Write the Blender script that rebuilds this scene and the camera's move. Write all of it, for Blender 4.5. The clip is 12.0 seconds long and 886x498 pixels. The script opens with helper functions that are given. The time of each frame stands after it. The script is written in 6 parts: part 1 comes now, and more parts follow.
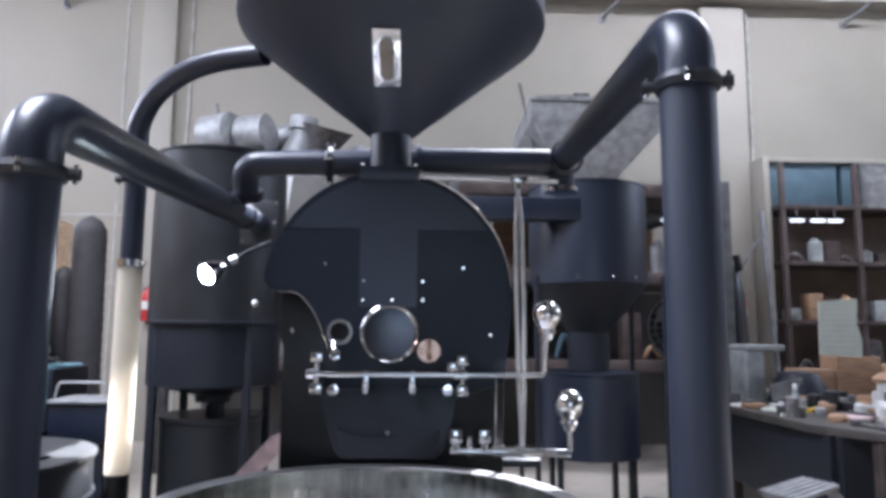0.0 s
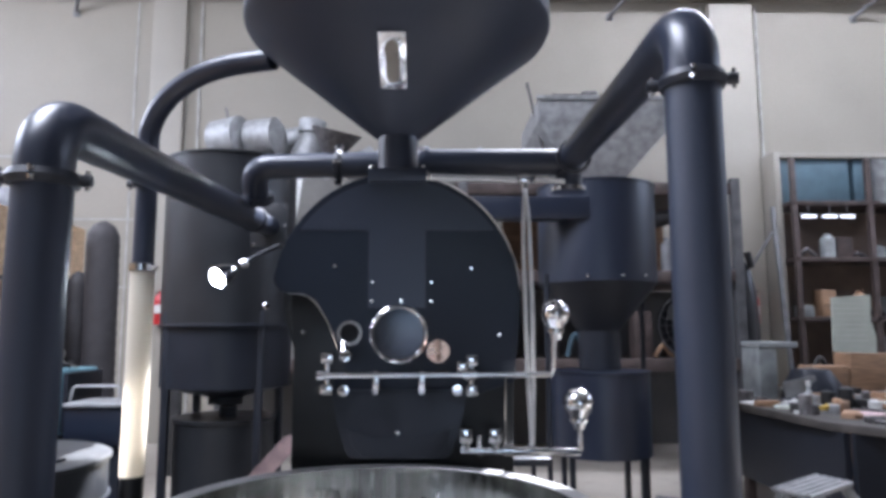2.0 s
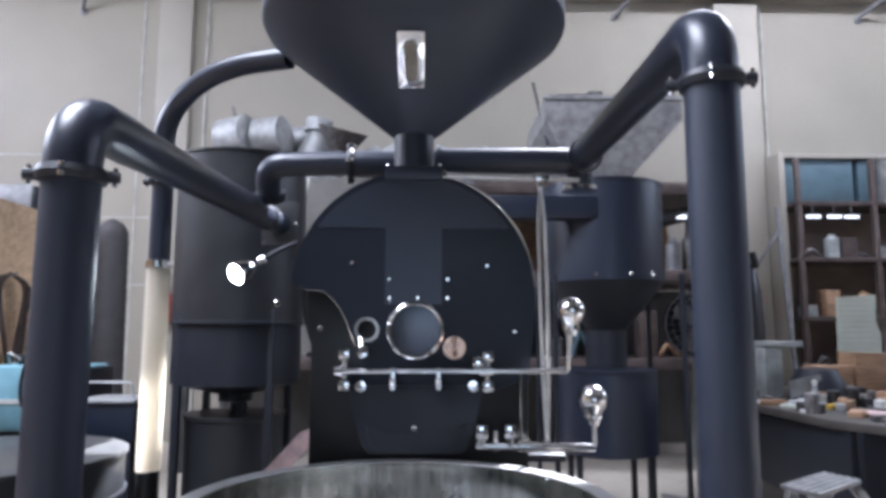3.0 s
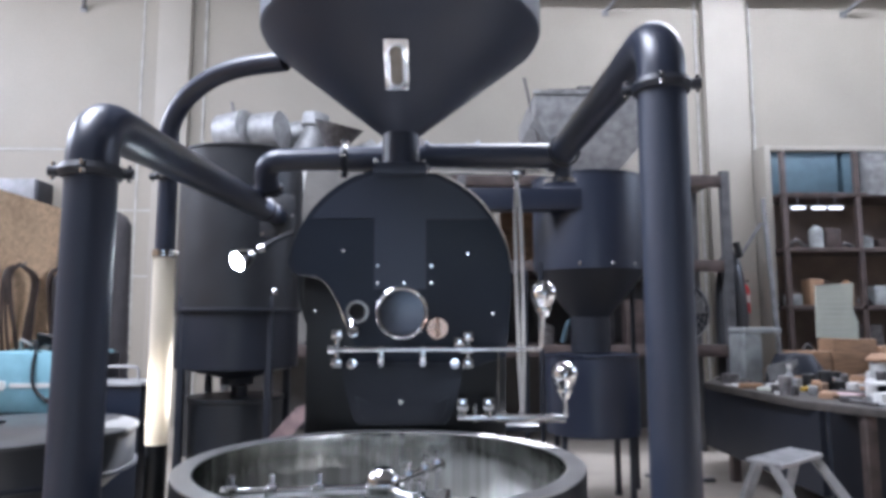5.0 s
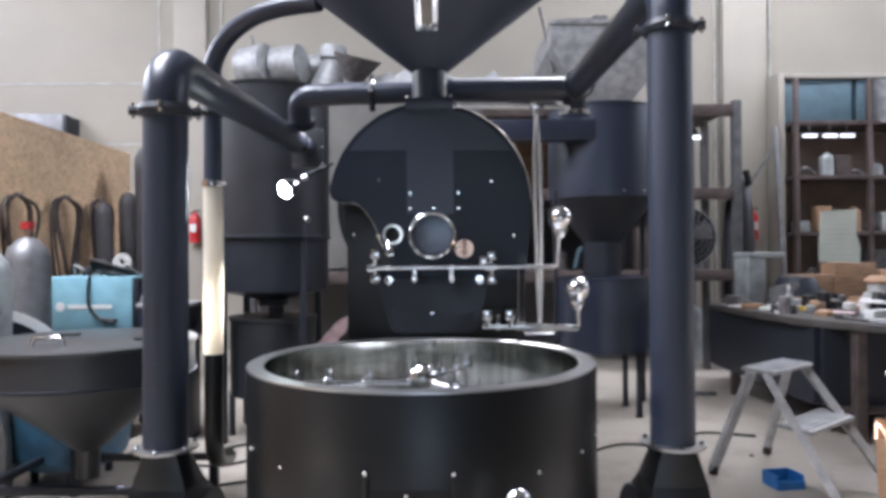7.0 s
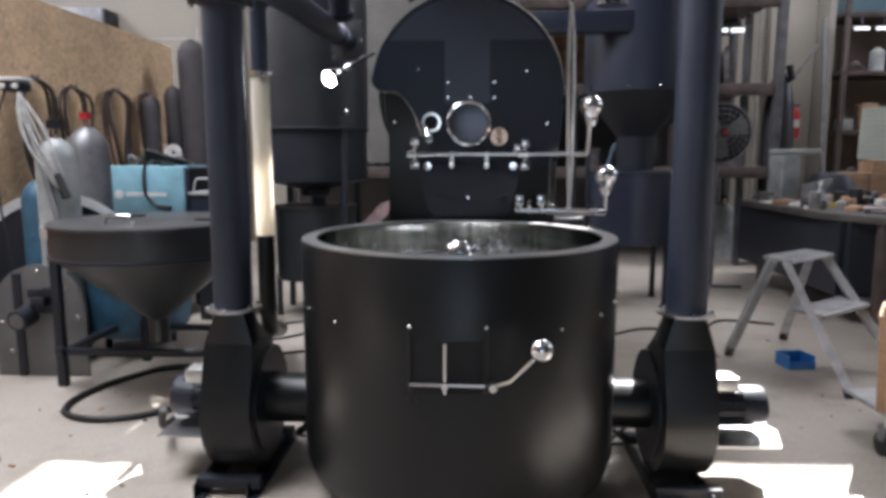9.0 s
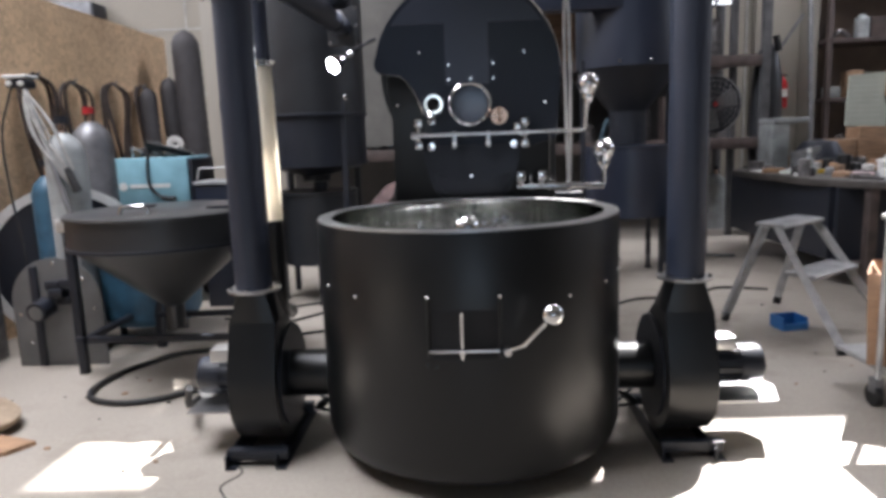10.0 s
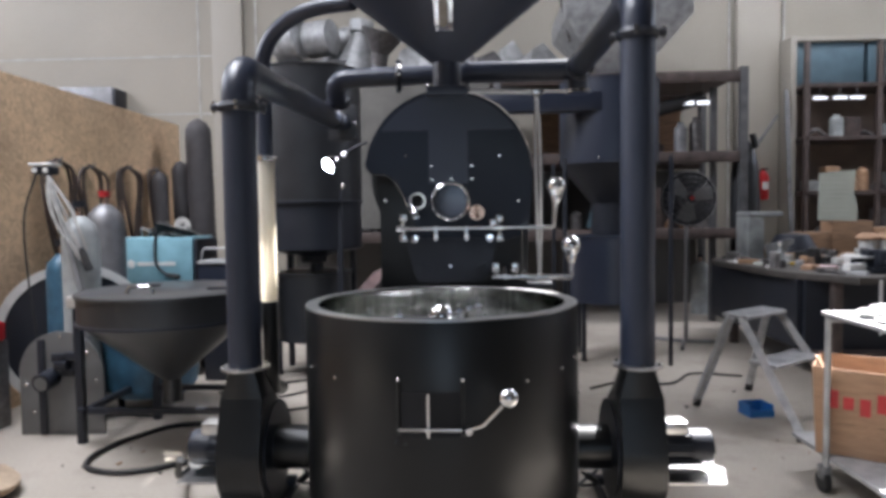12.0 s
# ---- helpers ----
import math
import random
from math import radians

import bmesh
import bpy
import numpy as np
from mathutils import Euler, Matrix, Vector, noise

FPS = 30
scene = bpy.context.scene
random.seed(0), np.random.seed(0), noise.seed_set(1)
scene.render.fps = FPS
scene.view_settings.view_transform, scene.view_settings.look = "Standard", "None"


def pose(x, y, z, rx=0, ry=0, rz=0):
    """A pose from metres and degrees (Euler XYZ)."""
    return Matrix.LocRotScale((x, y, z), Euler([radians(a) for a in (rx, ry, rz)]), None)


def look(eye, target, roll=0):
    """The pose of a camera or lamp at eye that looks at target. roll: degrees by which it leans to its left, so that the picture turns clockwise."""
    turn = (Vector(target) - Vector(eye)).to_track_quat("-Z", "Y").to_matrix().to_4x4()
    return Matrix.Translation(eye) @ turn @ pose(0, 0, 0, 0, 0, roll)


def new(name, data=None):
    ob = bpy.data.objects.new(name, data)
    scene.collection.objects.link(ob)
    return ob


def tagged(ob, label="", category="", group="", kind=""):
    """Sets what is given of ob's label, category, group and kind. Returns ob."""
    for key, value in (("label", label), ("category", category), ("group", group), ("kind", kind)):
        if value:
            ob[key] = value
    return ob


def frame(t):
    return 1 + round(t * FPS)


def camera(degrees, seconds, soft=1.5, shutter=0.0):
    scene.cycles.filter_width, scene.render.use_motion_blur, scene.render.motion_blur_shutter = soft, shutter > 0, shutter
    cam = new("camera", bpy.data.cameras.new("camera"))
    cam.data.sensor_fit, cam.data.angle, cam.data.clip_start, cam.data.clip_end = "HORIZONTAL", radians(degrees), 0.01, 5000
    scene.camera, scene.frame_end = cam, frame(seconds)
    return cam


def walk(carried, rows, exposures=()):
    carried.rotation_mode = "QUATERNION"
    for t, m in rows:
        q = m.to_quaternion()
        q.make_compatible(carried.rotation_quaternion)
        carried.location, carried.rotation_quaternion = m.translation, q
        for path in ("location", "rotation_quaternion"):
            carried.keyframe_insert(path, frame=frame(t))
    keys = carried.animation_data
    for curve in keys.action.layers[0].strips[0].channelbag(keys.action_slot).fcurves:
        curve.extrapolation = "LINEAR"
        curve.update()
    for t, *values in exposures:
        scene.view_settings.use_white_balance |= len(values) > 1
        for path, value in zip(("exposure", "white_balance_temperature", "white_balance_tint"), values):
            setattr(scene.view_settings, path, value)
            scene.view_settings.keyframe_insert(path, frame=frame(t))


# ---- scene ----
cam = camera(66.9, 12.0, soft=3.8)
PATH = [
    (0, (0.208, 0.121, 1.563), (0.278, 2.105, 1.805), 0.5),
    (0.5, (0.222, 0.127, 1.564), (0.282, 2.112, 1.806), 0.2),
    (1, (0.228, 0.121, 1.564), (0.279, 2.105, 1.809), -0.1),
    (1.5, (0.226, 0.112, 1.566), (0.27, 2.096, 1.81), -0.1),
    (2, (0.217, 0.107, 1.563), (0.256, 2.091, 1.806), -0.1),
    (2.5, (0.189, 0.107, 1.557), (0.224, 2.092, 1.799), 0.1),
    (3, (0.154, 0.082, 1.551), (0.191, 2.067, 1.793), 0.1),
    (3.5, (0.167, 0.051, 1.546), (0.209, 2.036, 1.787), 0.2),
    (5.3, (0.216, -0.209, 1.504), (0.253, 1.779, 1.719), -0.2),
    (5.5, (0.203, -0.241, 1.507), (0.23, 1.748, 1.719), -0.5),
    (6, (0.136, -0.312, 1.49), (0.17, 1.679, 1.677), -1.3),
    (6.5, (0.125, -0.391, 1.476), (0.167, 1.605, 1.594), -1.5),
    (7, (0.138, -0.485, 1.457), (0.143, 1.515, 1.473), -0.4),
    (7.2, (0.166, -0.516, 1.434), (0.141, 1.484, 1.389), 0.5),
    (8.8, (0.167, -0.68, 1.385), (0.067, 1.301, 1.129), 0.7),
    (9, (0.128, -0.717, 1.387), (0.034, 1.261, 1.111), 0.0),
    (9.5, (0.057, -0.808, 1.376), (-0.019, 1.166, 1.064), -1.5),
    (10, (0.061, -0.857, 1.379), (-0.013, 1.114, 1.052), -2.1),
    (10.5, (0.136, -0.938, 1.383), (0.06, 1.034, 1.057), -1.9),
    (11, (0.18, -1.043, 1.411), (0.106, 0.929, 1.084), -1.1),
    (11.4, (0.198, -1.111, 1.431), (0.117, 0.869, 1.159), -0.9),
    (11.5, (0.193, -1.134, 1.443), (0.115, 0.85, 1.197), -0.8),
    (12, (0.2, -1.163, 1.475), (0.123, 0.833, 1.372), -0.8),
]
walk(cam, [(t, look(eye, target, roll)) for t, eye, target, roll in PATH], [(0, 2.98, 5550, 16), (3.5, 2.98, 5550, 16), (5.3, 3.18, 5600, 16), (5.7, 3.03, 5650, 15), (6, 2.56, 5700, 15), (6.5, 2.94, 5750, 15), (7, 3.19, 5800, 15), (9, 2.7, 6000, 15), (10, 2.7, 6050, 15), (11.5, 2.75, 6000, 15), (12, 2.7, 5950, 14)])


# ---- world, sun, daylight, fill lamps ----
world = bpy.data.worlds.new("sky")
scene.world = world
world.use_nodes = True
wn = world.node_tree.nodes
sky = wn.new("ShaderNodeTexSky")
sky.sky_type, sky.sun_disc = "NISHITA", False
SUN_FROM = Vector((0.5, 0.66, 1.0)).normalized()
sky.sun_elevation = math.asin(SUN_FROM.z)
sky.sun_rotation = math.atan2(SUN_FROM.x, SUN_FROM.y)
wn["Background"].inputs["Strength"].default_value = 0.05
world.node_tree.links.new(sky.outputs[0], wn["Background"].inputs["Color"])

sun = new("sun", bpy.data.lights.new("sun", "SUN"))
sun.data.energy, sun.data.angle, sun.data.color = 5.0, radians(0.5), (1.0, 0.95, 0.86)
sun.matrix_world = look(SUN_FROM * 30, (0, 0, 0))


def area_lamp(name, at, towards, w, h, watts, colour):
    lamp = new(name, bpy.data.lights.new(name, "AREA"))
    lamp.data.shape, lamp.data.size, lamp.data.size_y = "RECTANGLE", w, h
    lamp.data.energy, lamp.data.color = watts, colour
    lamp.matrix_world = look(at, towards)
    return lamp


ROOF = 8.0
area_lamp("skylight_daylight", (4.9, 7.02, ROOF + 0.05), (4.9, 7.02, 0), 5.3, 1.07, 90, (1.0, 0.98, 0.95))
# The next four are added fill lamps in unseen openings of roof and walls.
area_lamp("west_roof_fill", (-3.75, 1.5, ROOF + 0.05), (-3.75, 1.5, 0), 3.5, 5.0, 190, (1.0, 0.98, 0.95))
area_lamp("west_wall_fill", (-8.9, 5.5, 6.2), (0, 5.5, 1.5), 6.8, 1.8, 65, (1.0, 0.98, 0.96))
area_lamp("east_wall_fill", (12.9, 5.5, 6.2), (2, 5.0, 0.5), 6.8, 1.8, 24, (0.97, 0.98, 1.0))
area_lamp("south_fill", (0.7, -8.9, 1.6), (0.5, 3, 1.8), 2.9, 3.1, 4, (0.72, 0.84, 1.0))

# ---- materials ----


def mat(name, colour, rough=0.5, metal=0.0, vary=0.15, scale=6.0, bump=0.05, bscale=120.0, spec=0.5, stain=None, stretch=None, tone=0.0):
    """Surface with broad wear, fine grain and relief; colours are base colours."""
    m = bpy.data.materials.new(name)
    m.use_nodes = True
    nt = m.node_tree
    n, l = nt.nodes, nt.links
    b = n["Principled BSDF"]
    b.inputs["Metallic"].default_value = metal
    b.inputs["Specular IOR Level"].default_value = spec
    co = n.new("ShaderNodeTexCoord")
    mp = n.new("ShaderNodeMapping")
    if stretch:
        mp.inputs["Scale"].default_value = stretch
    l.new(co.outputs["Object"], mp.inputs["Vector"])
    big = n.new("ShaderNodeTexNoise")
    big.inputs["Scale"].default_value, big.inputs["Detail"].default_value = scale, 6
    l.new(mp.outputs[0], big.inputs["Vector"])
    fine = n.new("ShaderNodeTexNoise")
    fine.inputs["Scale"].default_value, fine.inputs["Detail"].default_value = bscale, 4
    l.new(mp.outputs[0], fine.inputs["Vector"])
    ramp = n.new("ShaderNodeValToRGB")
    dark = [c * (1 - vary) for c in colour]
    lite = [min(1, c * (1 + vary)) for c in colour]
    if stain:
        dark = stain
    ramp.color_ramp.elements[0].position, ramp.color_ramp.elements[1].position = 0.33, 0.66
    ramp.color_ramp.elements[0].color, ramp.color_ramp.elements[1].color = (*dark, 1), (*lite, 1)
    l.new(big.outputs["Fac"], ramp.inputs[0])
    mix = n.new("ShaderNodeMix")
    mix.data_type, mix.blend_type = "RGBA", "MULTIPLY"
    mix.inputs["Factor"].default_value = 0.35
    l.new(ramp.outputs[0], mix.inputs["A"])
    l.new(fine.outputs["Fac"], mix.inputs["B"])
    col = mix.outputs["Result"]
    if tone:
        info = n.new("ShaderNodeObjectInfo")
        hsv = n.new("ShaderNodeHueSaturation")
        mr0 = n.new("ShaderNodeMapRange")
        mr0.inputs["To Min"].default_value, mr0.inputs["To Max"].default_value = 1 - tone, 1 + tone
        l.new(info.outputs["Random"], mr0.inputs["Value"])
        l.new(mr0.outputs[0], hsv.inputs["Value"])
        l.new(col, hsv.inputs["Color"])
        col = hsv.outputs[0]
    l.new(col, b.inputs["Base Color"])
    mr = n.new("ShaderNodeMapRange")
    mr.inputs["To Min"].default_value, mr.inputs["To Max"].default_value = max(0.02, rough * 0.8), min(1, rough * 1.2)
    l.new(big.outputs["Fac"], mr.inputs["Value"])
    l.new(mr.outputs[0], b.inputs["Roughness"])
    if bump:
        bp = n.new("ShaderNodeBump")
        bp.inputs["Strength"].default_value, bp.inputs["Distance"].default_value = bump, 0.004
        l.new(fine.outputs["Fac"], bp.inputs["Height"])
        l.new(bp.outputs[0], b.inputs["Normal"])
    return m


BLACK = mat("satin_black_paint", (0.008, 0.0088, 0.0098), 0.35, 0, 0.1, 5, 0.04, 500, 0.42)
GLOSS = mat("deep_black_enamel", (0.010, 0.0145, 0.025), 0.38, 0, 0.1, 4, 0.04, 400, 0.3)
BLACK_FLAT = mat("smooth_black_paint", (0.017, 0.020, 0.029), 0.44, 0, 0.1, 4, 0.04, 400, 0.4)
NAVY = mat("satin_blue_black_paint", (0.017, 0.023, 0.042), 0.36, 0, 0.08, 3, 0.04, 450, 0.6)
POWDER = mat("blue_black_powder_coat", (0.020, 0.027, 0.048), 0.5, 0, 0.08, 3, 0.05, 450, 0.5)
SMOKE = mat("smoke_black_paint", (0.023, 0.025, 0.029), 0.4, 0, 0.15, 5, 0.06, 300)
DUSKPAINT = mat("charcoal_paint", (0.032, 0.034, 0.038), 0.36, 0, 0.15, 5, 0.06, 300)
DARKGROUND = mat("dark_outside_ground", (0.05, 0.05, 0.05), 0.85, 0, 0.2, 2, 0.3, 40)
# Dark tone for the added rack sheets and an unseen south wall kept dim.
DIM = mat("dark_filler", (0.12, 0.115, 0.11), 0.7, 0, 0.15, 1, 0.1, 30)
GREYPAINT = mat("dark_grey_paint", (0.16, 0.163, 0.165), 0.3, 0, 0.15, 5, 0.06, 300)
LIDGREY = mat("scuffed_grey_paint", (0.06, 0.062, 0.065), 0.33, 0, 0.2, 6, 0.06, 300)
CHROME = mat("polished_chrome", (0.82, 0.82, 0.83), 0.1, 1.0, 0.05, 8, 0.02, 60)
# Upright light and dark streaks in the colour stand for the wall's reflections.
STEEL = mat("streaked_stainless_steel", (0.62, 0.63, 0.59), 0.09, 1.0, 0.3, 3, 1.0, 4.0, stretch=(6, 6, 0.08))
RIMSTEEL = mat("brushed_rim_steel", (0.6, 0.6, 0.6), 0.36, 1.0, 0.08, 6, 0.03, 200)
BARE = mat("bare_bright_steel", (0.7, 0.7, 0.69), 0.38, 0.6, 0.1, 10, 0.04, 150)
GALV = mat("galvanised_sheet", (0.36, 0.365, 0.37), 0.55, 0.45, 0.25, 9, 0.05, 80, tone=0.25)
ALU = mat("worn_aluminium", (0.5, 0.505, 0.51), 0.55, 0.35, 0.2, 12, 0.06, 150)
BRASS = mat("copper_dial", (0.6, 0.42, 0.33), 0.28, 0.8, 0.2, 20, 0.05, 120)
RUBBER = mat("black_rubber", (0.015, 0.015, 0.016), 0.6, 0, 0.2, 20, 0.1, 300)
HOLE = mat("dark_void", (0.008, 0.008, 0.01), 0.8, 0, 0.1, 5, 0.0)
PLASTER = mat("painted_wall_panel", (0.318, 0.29, 0.246), 0.75, 0, 0.07, 0.7, 0.12, 40)
PILASTER = mat("painted_concrete_pillar", (0.358, 0.33, 0.286), 0.7, 0, 0.06, 1.2, 0.12, 50)
JOINT = mat("wall_joint", (0.42, 0.41, 0.38), 0.8, 0, 0.2, 5, 0.1, 60)
ROOFM = mat("roof_sheet", (0.5, 0.5, 0.5), 0.6, 0.2, 0.1, 1, 0.05, 30)
RACK = mat("rusty_brown_steel", (0.09, 0.068, 0.062), 0.55, 0.2, 0.35, 7, 0.15, 90)
RACKGREY = mat("grey_steel", (0.22, 0.22, 0.23), 0.45, 0.4, 0.25, 7, 0.1, 90)
RACKDARK = mat("dusty_dark_steel", (0.10, 0.10, 0.105), 0.5, 0.2, 0.3, 7, 0.1, 90)
TEAL = mat("teal_painted_board", (0.10, 0.16, 0.2), 0.5, 0, 0.15, 4, 0.05, 80)
BLUE = mat("sky_blue_enamel", (0.24, 0.45, 0.53), 0.38, 0, 0.15, 6, 0.05, 200)
CYLBLUE = mat("worn_blue_paint", (0.045, 0.12, 0.19), 0.45, 0, 0.3, 9, 0.08, 150)
CYLGREY = mat("worn_grey_paint", (0.36, 0.38, 0.38), 0.45, 0.1, 0.25, 7, 0.08, 150)
RED = mat("red_enamel", (0.5, 0.025, 0.03), 0.35, 0, 0.2, 9, 0.04, 150)
WHITE = mat("off_white_plastic", (0.7, 0.7, 0.68), 0.5, 0, 0.1, 8, 0.05, 150)
PAPER = mat("pale_green_board", (0.56, 0.6, 0.52), 0.7, 0, 0.08, 5, 0.05, 90)
CARD = mat("brown_cardboard", (0.40, 0.245, 0.15), 0.8, 0, 0.15, 7, 0.15, 90, stretch=(1, 1, 6))
WOOD = mat("raw_wood", (0.36, 0.22, 0.13), 0.7, 0, 0.3, 5, 0.2, 60, stretch=(1, 9, 9), tone=0.2)
DARKWOOD = mat("dark_bench_wood", (0.055, 0.048, 0.043), 0.6, 0, 0.35, 6, 0.2, 60)
HOSE = mat("brown_rubber_hose", (0.06, 0.04, 0.032), 0.55, 0, 0.3, 12, 0.1, 200)
CABLE = mat("grey_cable", (0.4, 0.39, 0.37), 0.5, 0, 0.2, 20, 0.05, 200)
DUCT = mat("dusty_flexible_duct", (0.036, 0.032, 0.034), 0.7, 0, 0.25, 10, 0.2, 60)
TRAYBLUE = mat("blue_plastic", (0.03, 0.18, 0.5), 0.4, 0, 0.1, 9, 0.04, 150)
BEIGE = mat("beige_sacking", (0.4, 0.31, 0.22), 0.9, 0, 0.25, 12, 0.4, 150)
YELLOW = mat("yellow_enamel", (0.6, 0.4, 0.04), 0.45, 0, 0.2, 9, 0.05, 150)
BROWN = mat("brown_fibreboard", (0.2, 0.15, 0.12), 0.75, 0, 0.2, 3, 0.1, 90)
CLUTTER = mat("mixed_dark_metal", (0.16, 0.15, 0.15), 0.5, 0.4, 0.4, 15, 0.1, 120, tone=0.5)
DUSTY = mat("dusty_grey_sheet", (0.13, 0.125, 0.115), 0.7, 0, 0.25, 2, 0.1, 60)
PINK = mat("red_white_sheet", (0.55, 0.4, 0.4), 0.6, 0, 0.3, 14, 0.1, 100)


def glass(name, colour, rough, weight):
    m = bpy.data.materials.new(name)
    m.use_nodes = True
    b = m.node_tree.nodes["Principled BSDF"]
    b.inputs["Base Color"].default_value = (*colour, 1)
    b.inputs["Roughness"].default_value = rough
    b.inputs["Transmission Weight"].default_value = weight
    b.inputs["IOR"].default_value = 1.45
    return m


ACRYLIC = glass("dusty_acrylic", (0.66, 0.62, 0.54), 0.3, 0.6)
PORTGLASS = mat("dark_mirror_glass", (0.075, 0.078, 0.09), 0.22, 0.9, 0.1, 4, 0.0)
SIGHT = mat("amber_sight_glass", (0.20, 0.17, 0.13), 0.12, 0.2, 0.2, 12, 0.02, 60)

BULB = bpy.data.materials.new("lit_bulb")
BULB.use_nodes = True
BULB.node_tree.nodes["Principled BSDF"].inputs["Emission Color"].default_value = (0.94, 1.0, 0.93, 1)
BULB.node_tree.nodes["Principled BSDF"].inputs["Emission Strength"].default_value = 16.0

# Glow for the bright strips at rack and shelving, their source unknown.
GLOW = bpy.data.materials.new("glowing_strip")
GLOW.use_nodes = True
GLOW.node_tree.nodes["Principled BSDF"].inputs["Emission Color"].default_value = (0.95, 0.98, 1.0, 1)
GLOW.node_tree.nodes["Principled BSDF"].inputs["Emission Strength"].default_value = 0.25


def concrete():
    m = mat("worn_concrete", (0.43, 0.388, 0.332), 0.55, 0, 0.07, 0.9, 0.25, 55, 0.4)
    nt = m.node_tree
    n, l = nt.nodes, nt.links
    b = n["Principled BSDF"]
    old = b.inputs["Base Color"].links[0].from_socket
    co = n.new("ShaderNodeTexCoord")
    spots = n.new("ShaderNodeTexNoise")
    spots.inputs["Scale"].default_value, spots.inputs["Detail"].default_value, spots.inputs["Roughness"].default_value = 2.1, 9, 0.66
    l.new(co.outputs["Object"], spots.inputs["Vector"])
    r = n.new("ShaderNodeValToRGB")
    r.color_ramp.elements[0].position, r.color_ramp.elements[1].position = 0.34, 0.5
    r.color_ramp.elements[0].color, r.color_ramp.elements[1].color = (0.5, 0.47, 0.43, 1), (1, 1, 1, 1)
    l.new(spots.outputs["Fac"], r.inputs[0])
    mx = n.new("ShaderNodeMix")
    mx.data_type, mx.blend_type = "RGBA", "MULTIPLY"
    mx.inputs["Factor"].default_value = 0.45
    l.new(old, mx.inputs["A"])
    l.new(r.outputs[0], mx.inputs["B"])
    l.new(mx.outputs["Result"], b.inputs["Base Color"])
    return m


def osb():
    m = mat("strand_board", (0.8, 0.58, 0.38), 0.5, 0, 0.2, 1.3, 0.3, 40)
    nt = m.node_tree
    n, l = nt.nodes, nt.links
    b = n["Principled BSDF"]
    old = b.inputs["Base Color"].links[0].from_socket
    co = n.new("ShaderNodeTexCoord")
    warp = n.new("ShaderNodeTexNoise")
    warp.inputs["Scale"].default_value = 9
    l.new(co.outputs["Object"], warp.inputs["Vector"])
    add = n.new("ShaderNodeMix")
    add.data_type, add.blend_type = "RGBA", "ADD"
    add.inputs["Factor"].default_value = 0.2
    l.new(co.outputs["Object"], add.inputs["A"])
    l.new(warp.outputs["Color"], add.inputs["B"])
    vor = n.new("ShaderNodeTexVoronoi")
    vor.inputs["Scale"].default_value = 26
    vor.inputs["Randomness"].default_value = 1.0
    l.new(add.outputs["Result"], vor.inputs["Vector"])
    r = n.new("ShaderNodeValToRGB")
    r.color_ramp.elements[0].color, r.color_ramp.elements[1].color = (0.55, 0.5, 0.44, 1), (1.0, 0.98, 0.93, 1)
    r.color_ramp.elements[0].position, r.color_ramp.elements[1].position = 0.1, 0.75
    l.new(vor.outputs["Color"], r.inputs[0])
    mx = n.new("ShaderNodeMix")
    mx.data_type, mx.blend_type = "RGBA", "MULTIPLY"
    mx.inputs["Factor"].default_value = 0.65
    l.new(old, mx.inputs["A"])
    l.new(r.outputs[0], mx.inputs["B"])
    l.new(mx.outputs["Result"], b.inputs["Base Color"])
    return m


CONCRETE, OSB = concrete(), osb()

# ---- mesh helpers ----
BASE = {}


def thing(name, at, label, category, group="", kind=""):
    e = new(name)
    e.empty_display_size = 0.1
    e.location = at
    BASE[e] = Vector(at)
    return tagged(e, label, category, group, kind)


def link(name, bm, material, smooth=True):
    me = bpy.data.meshes.new(name)
    bmesh.ops.recalc_face_normals(bm, faces=bm.faces)
    bm.to_mesh(me)
    bm.free()
    me.materials.append(material)
    if smooth:
        me.shade_smooth()
        me.set_sharp_from_angle(angle=radians(32))
    return new(name, me)


def part(name, bm, material, parent, label=""):
    base = BASE[parent]
    bmesh.ops.translate(bm, verts=bm.verts, vec=-base)
    ob = link(name, bm, material)
    ob.parent = parent
    BASE[ob] = base
    return tagged(ob, label) if label else ob


def single(name, bm, material, at, label, category, group="", kind=""):
    bmesh.ops.translate(bm, verts=bm.verts, vec=-Vector(at))
    ob = link(name, bm, material)
    ob.location = at
    BASE[ob] = Vector(at)
    return tagged(ob, label, category, group, kind)


def setting(name, bm, material, label, category):
    return single(name, bm, material, (0, 0, 0), label, category, kind="structure")


def box(x0, x1, y0, y1, z0, z1, bevel=0.0, bm=None, turn=None):
    """A box between two corners; turn: a matrix applied to it alone."""
    bm = bm or bmesh.new()
    made = bmesh.ops.create_cube(bm, size=1.0)["verts"]
    for v in made:
        v.co = Vector((x0 + (v.co.x + 0.5) * (x1 - x0), y0 + (v.co.y + 0.5) * (y1 - y0), z0 + (v.co.z + 0.5) * (z1 - z0)))
    if bevel:
        edges = list({e for v in made for e in v.link_edges})
        out = bmesh.ops.bevel(bm, geom=edges, offset=bevel, segments=2, affect="EDGES", profile=0.5)
        made = list({v for f in out["faces"] for v in f.verts} | {v for v in made if v.is_valid})
    if turn is not None:
        for v in made:
            v.co = turn @ v.co
    return bm


def frame_of(d):
    d = Vector(d).normalized()
    a = Vector((0, 0, 1)) if abs(d.z) < 0.95 else Vector((1, 0, 0))
    u = d.cross(a).normalized()
    return u, u.cross(d).normalized() * -1, d


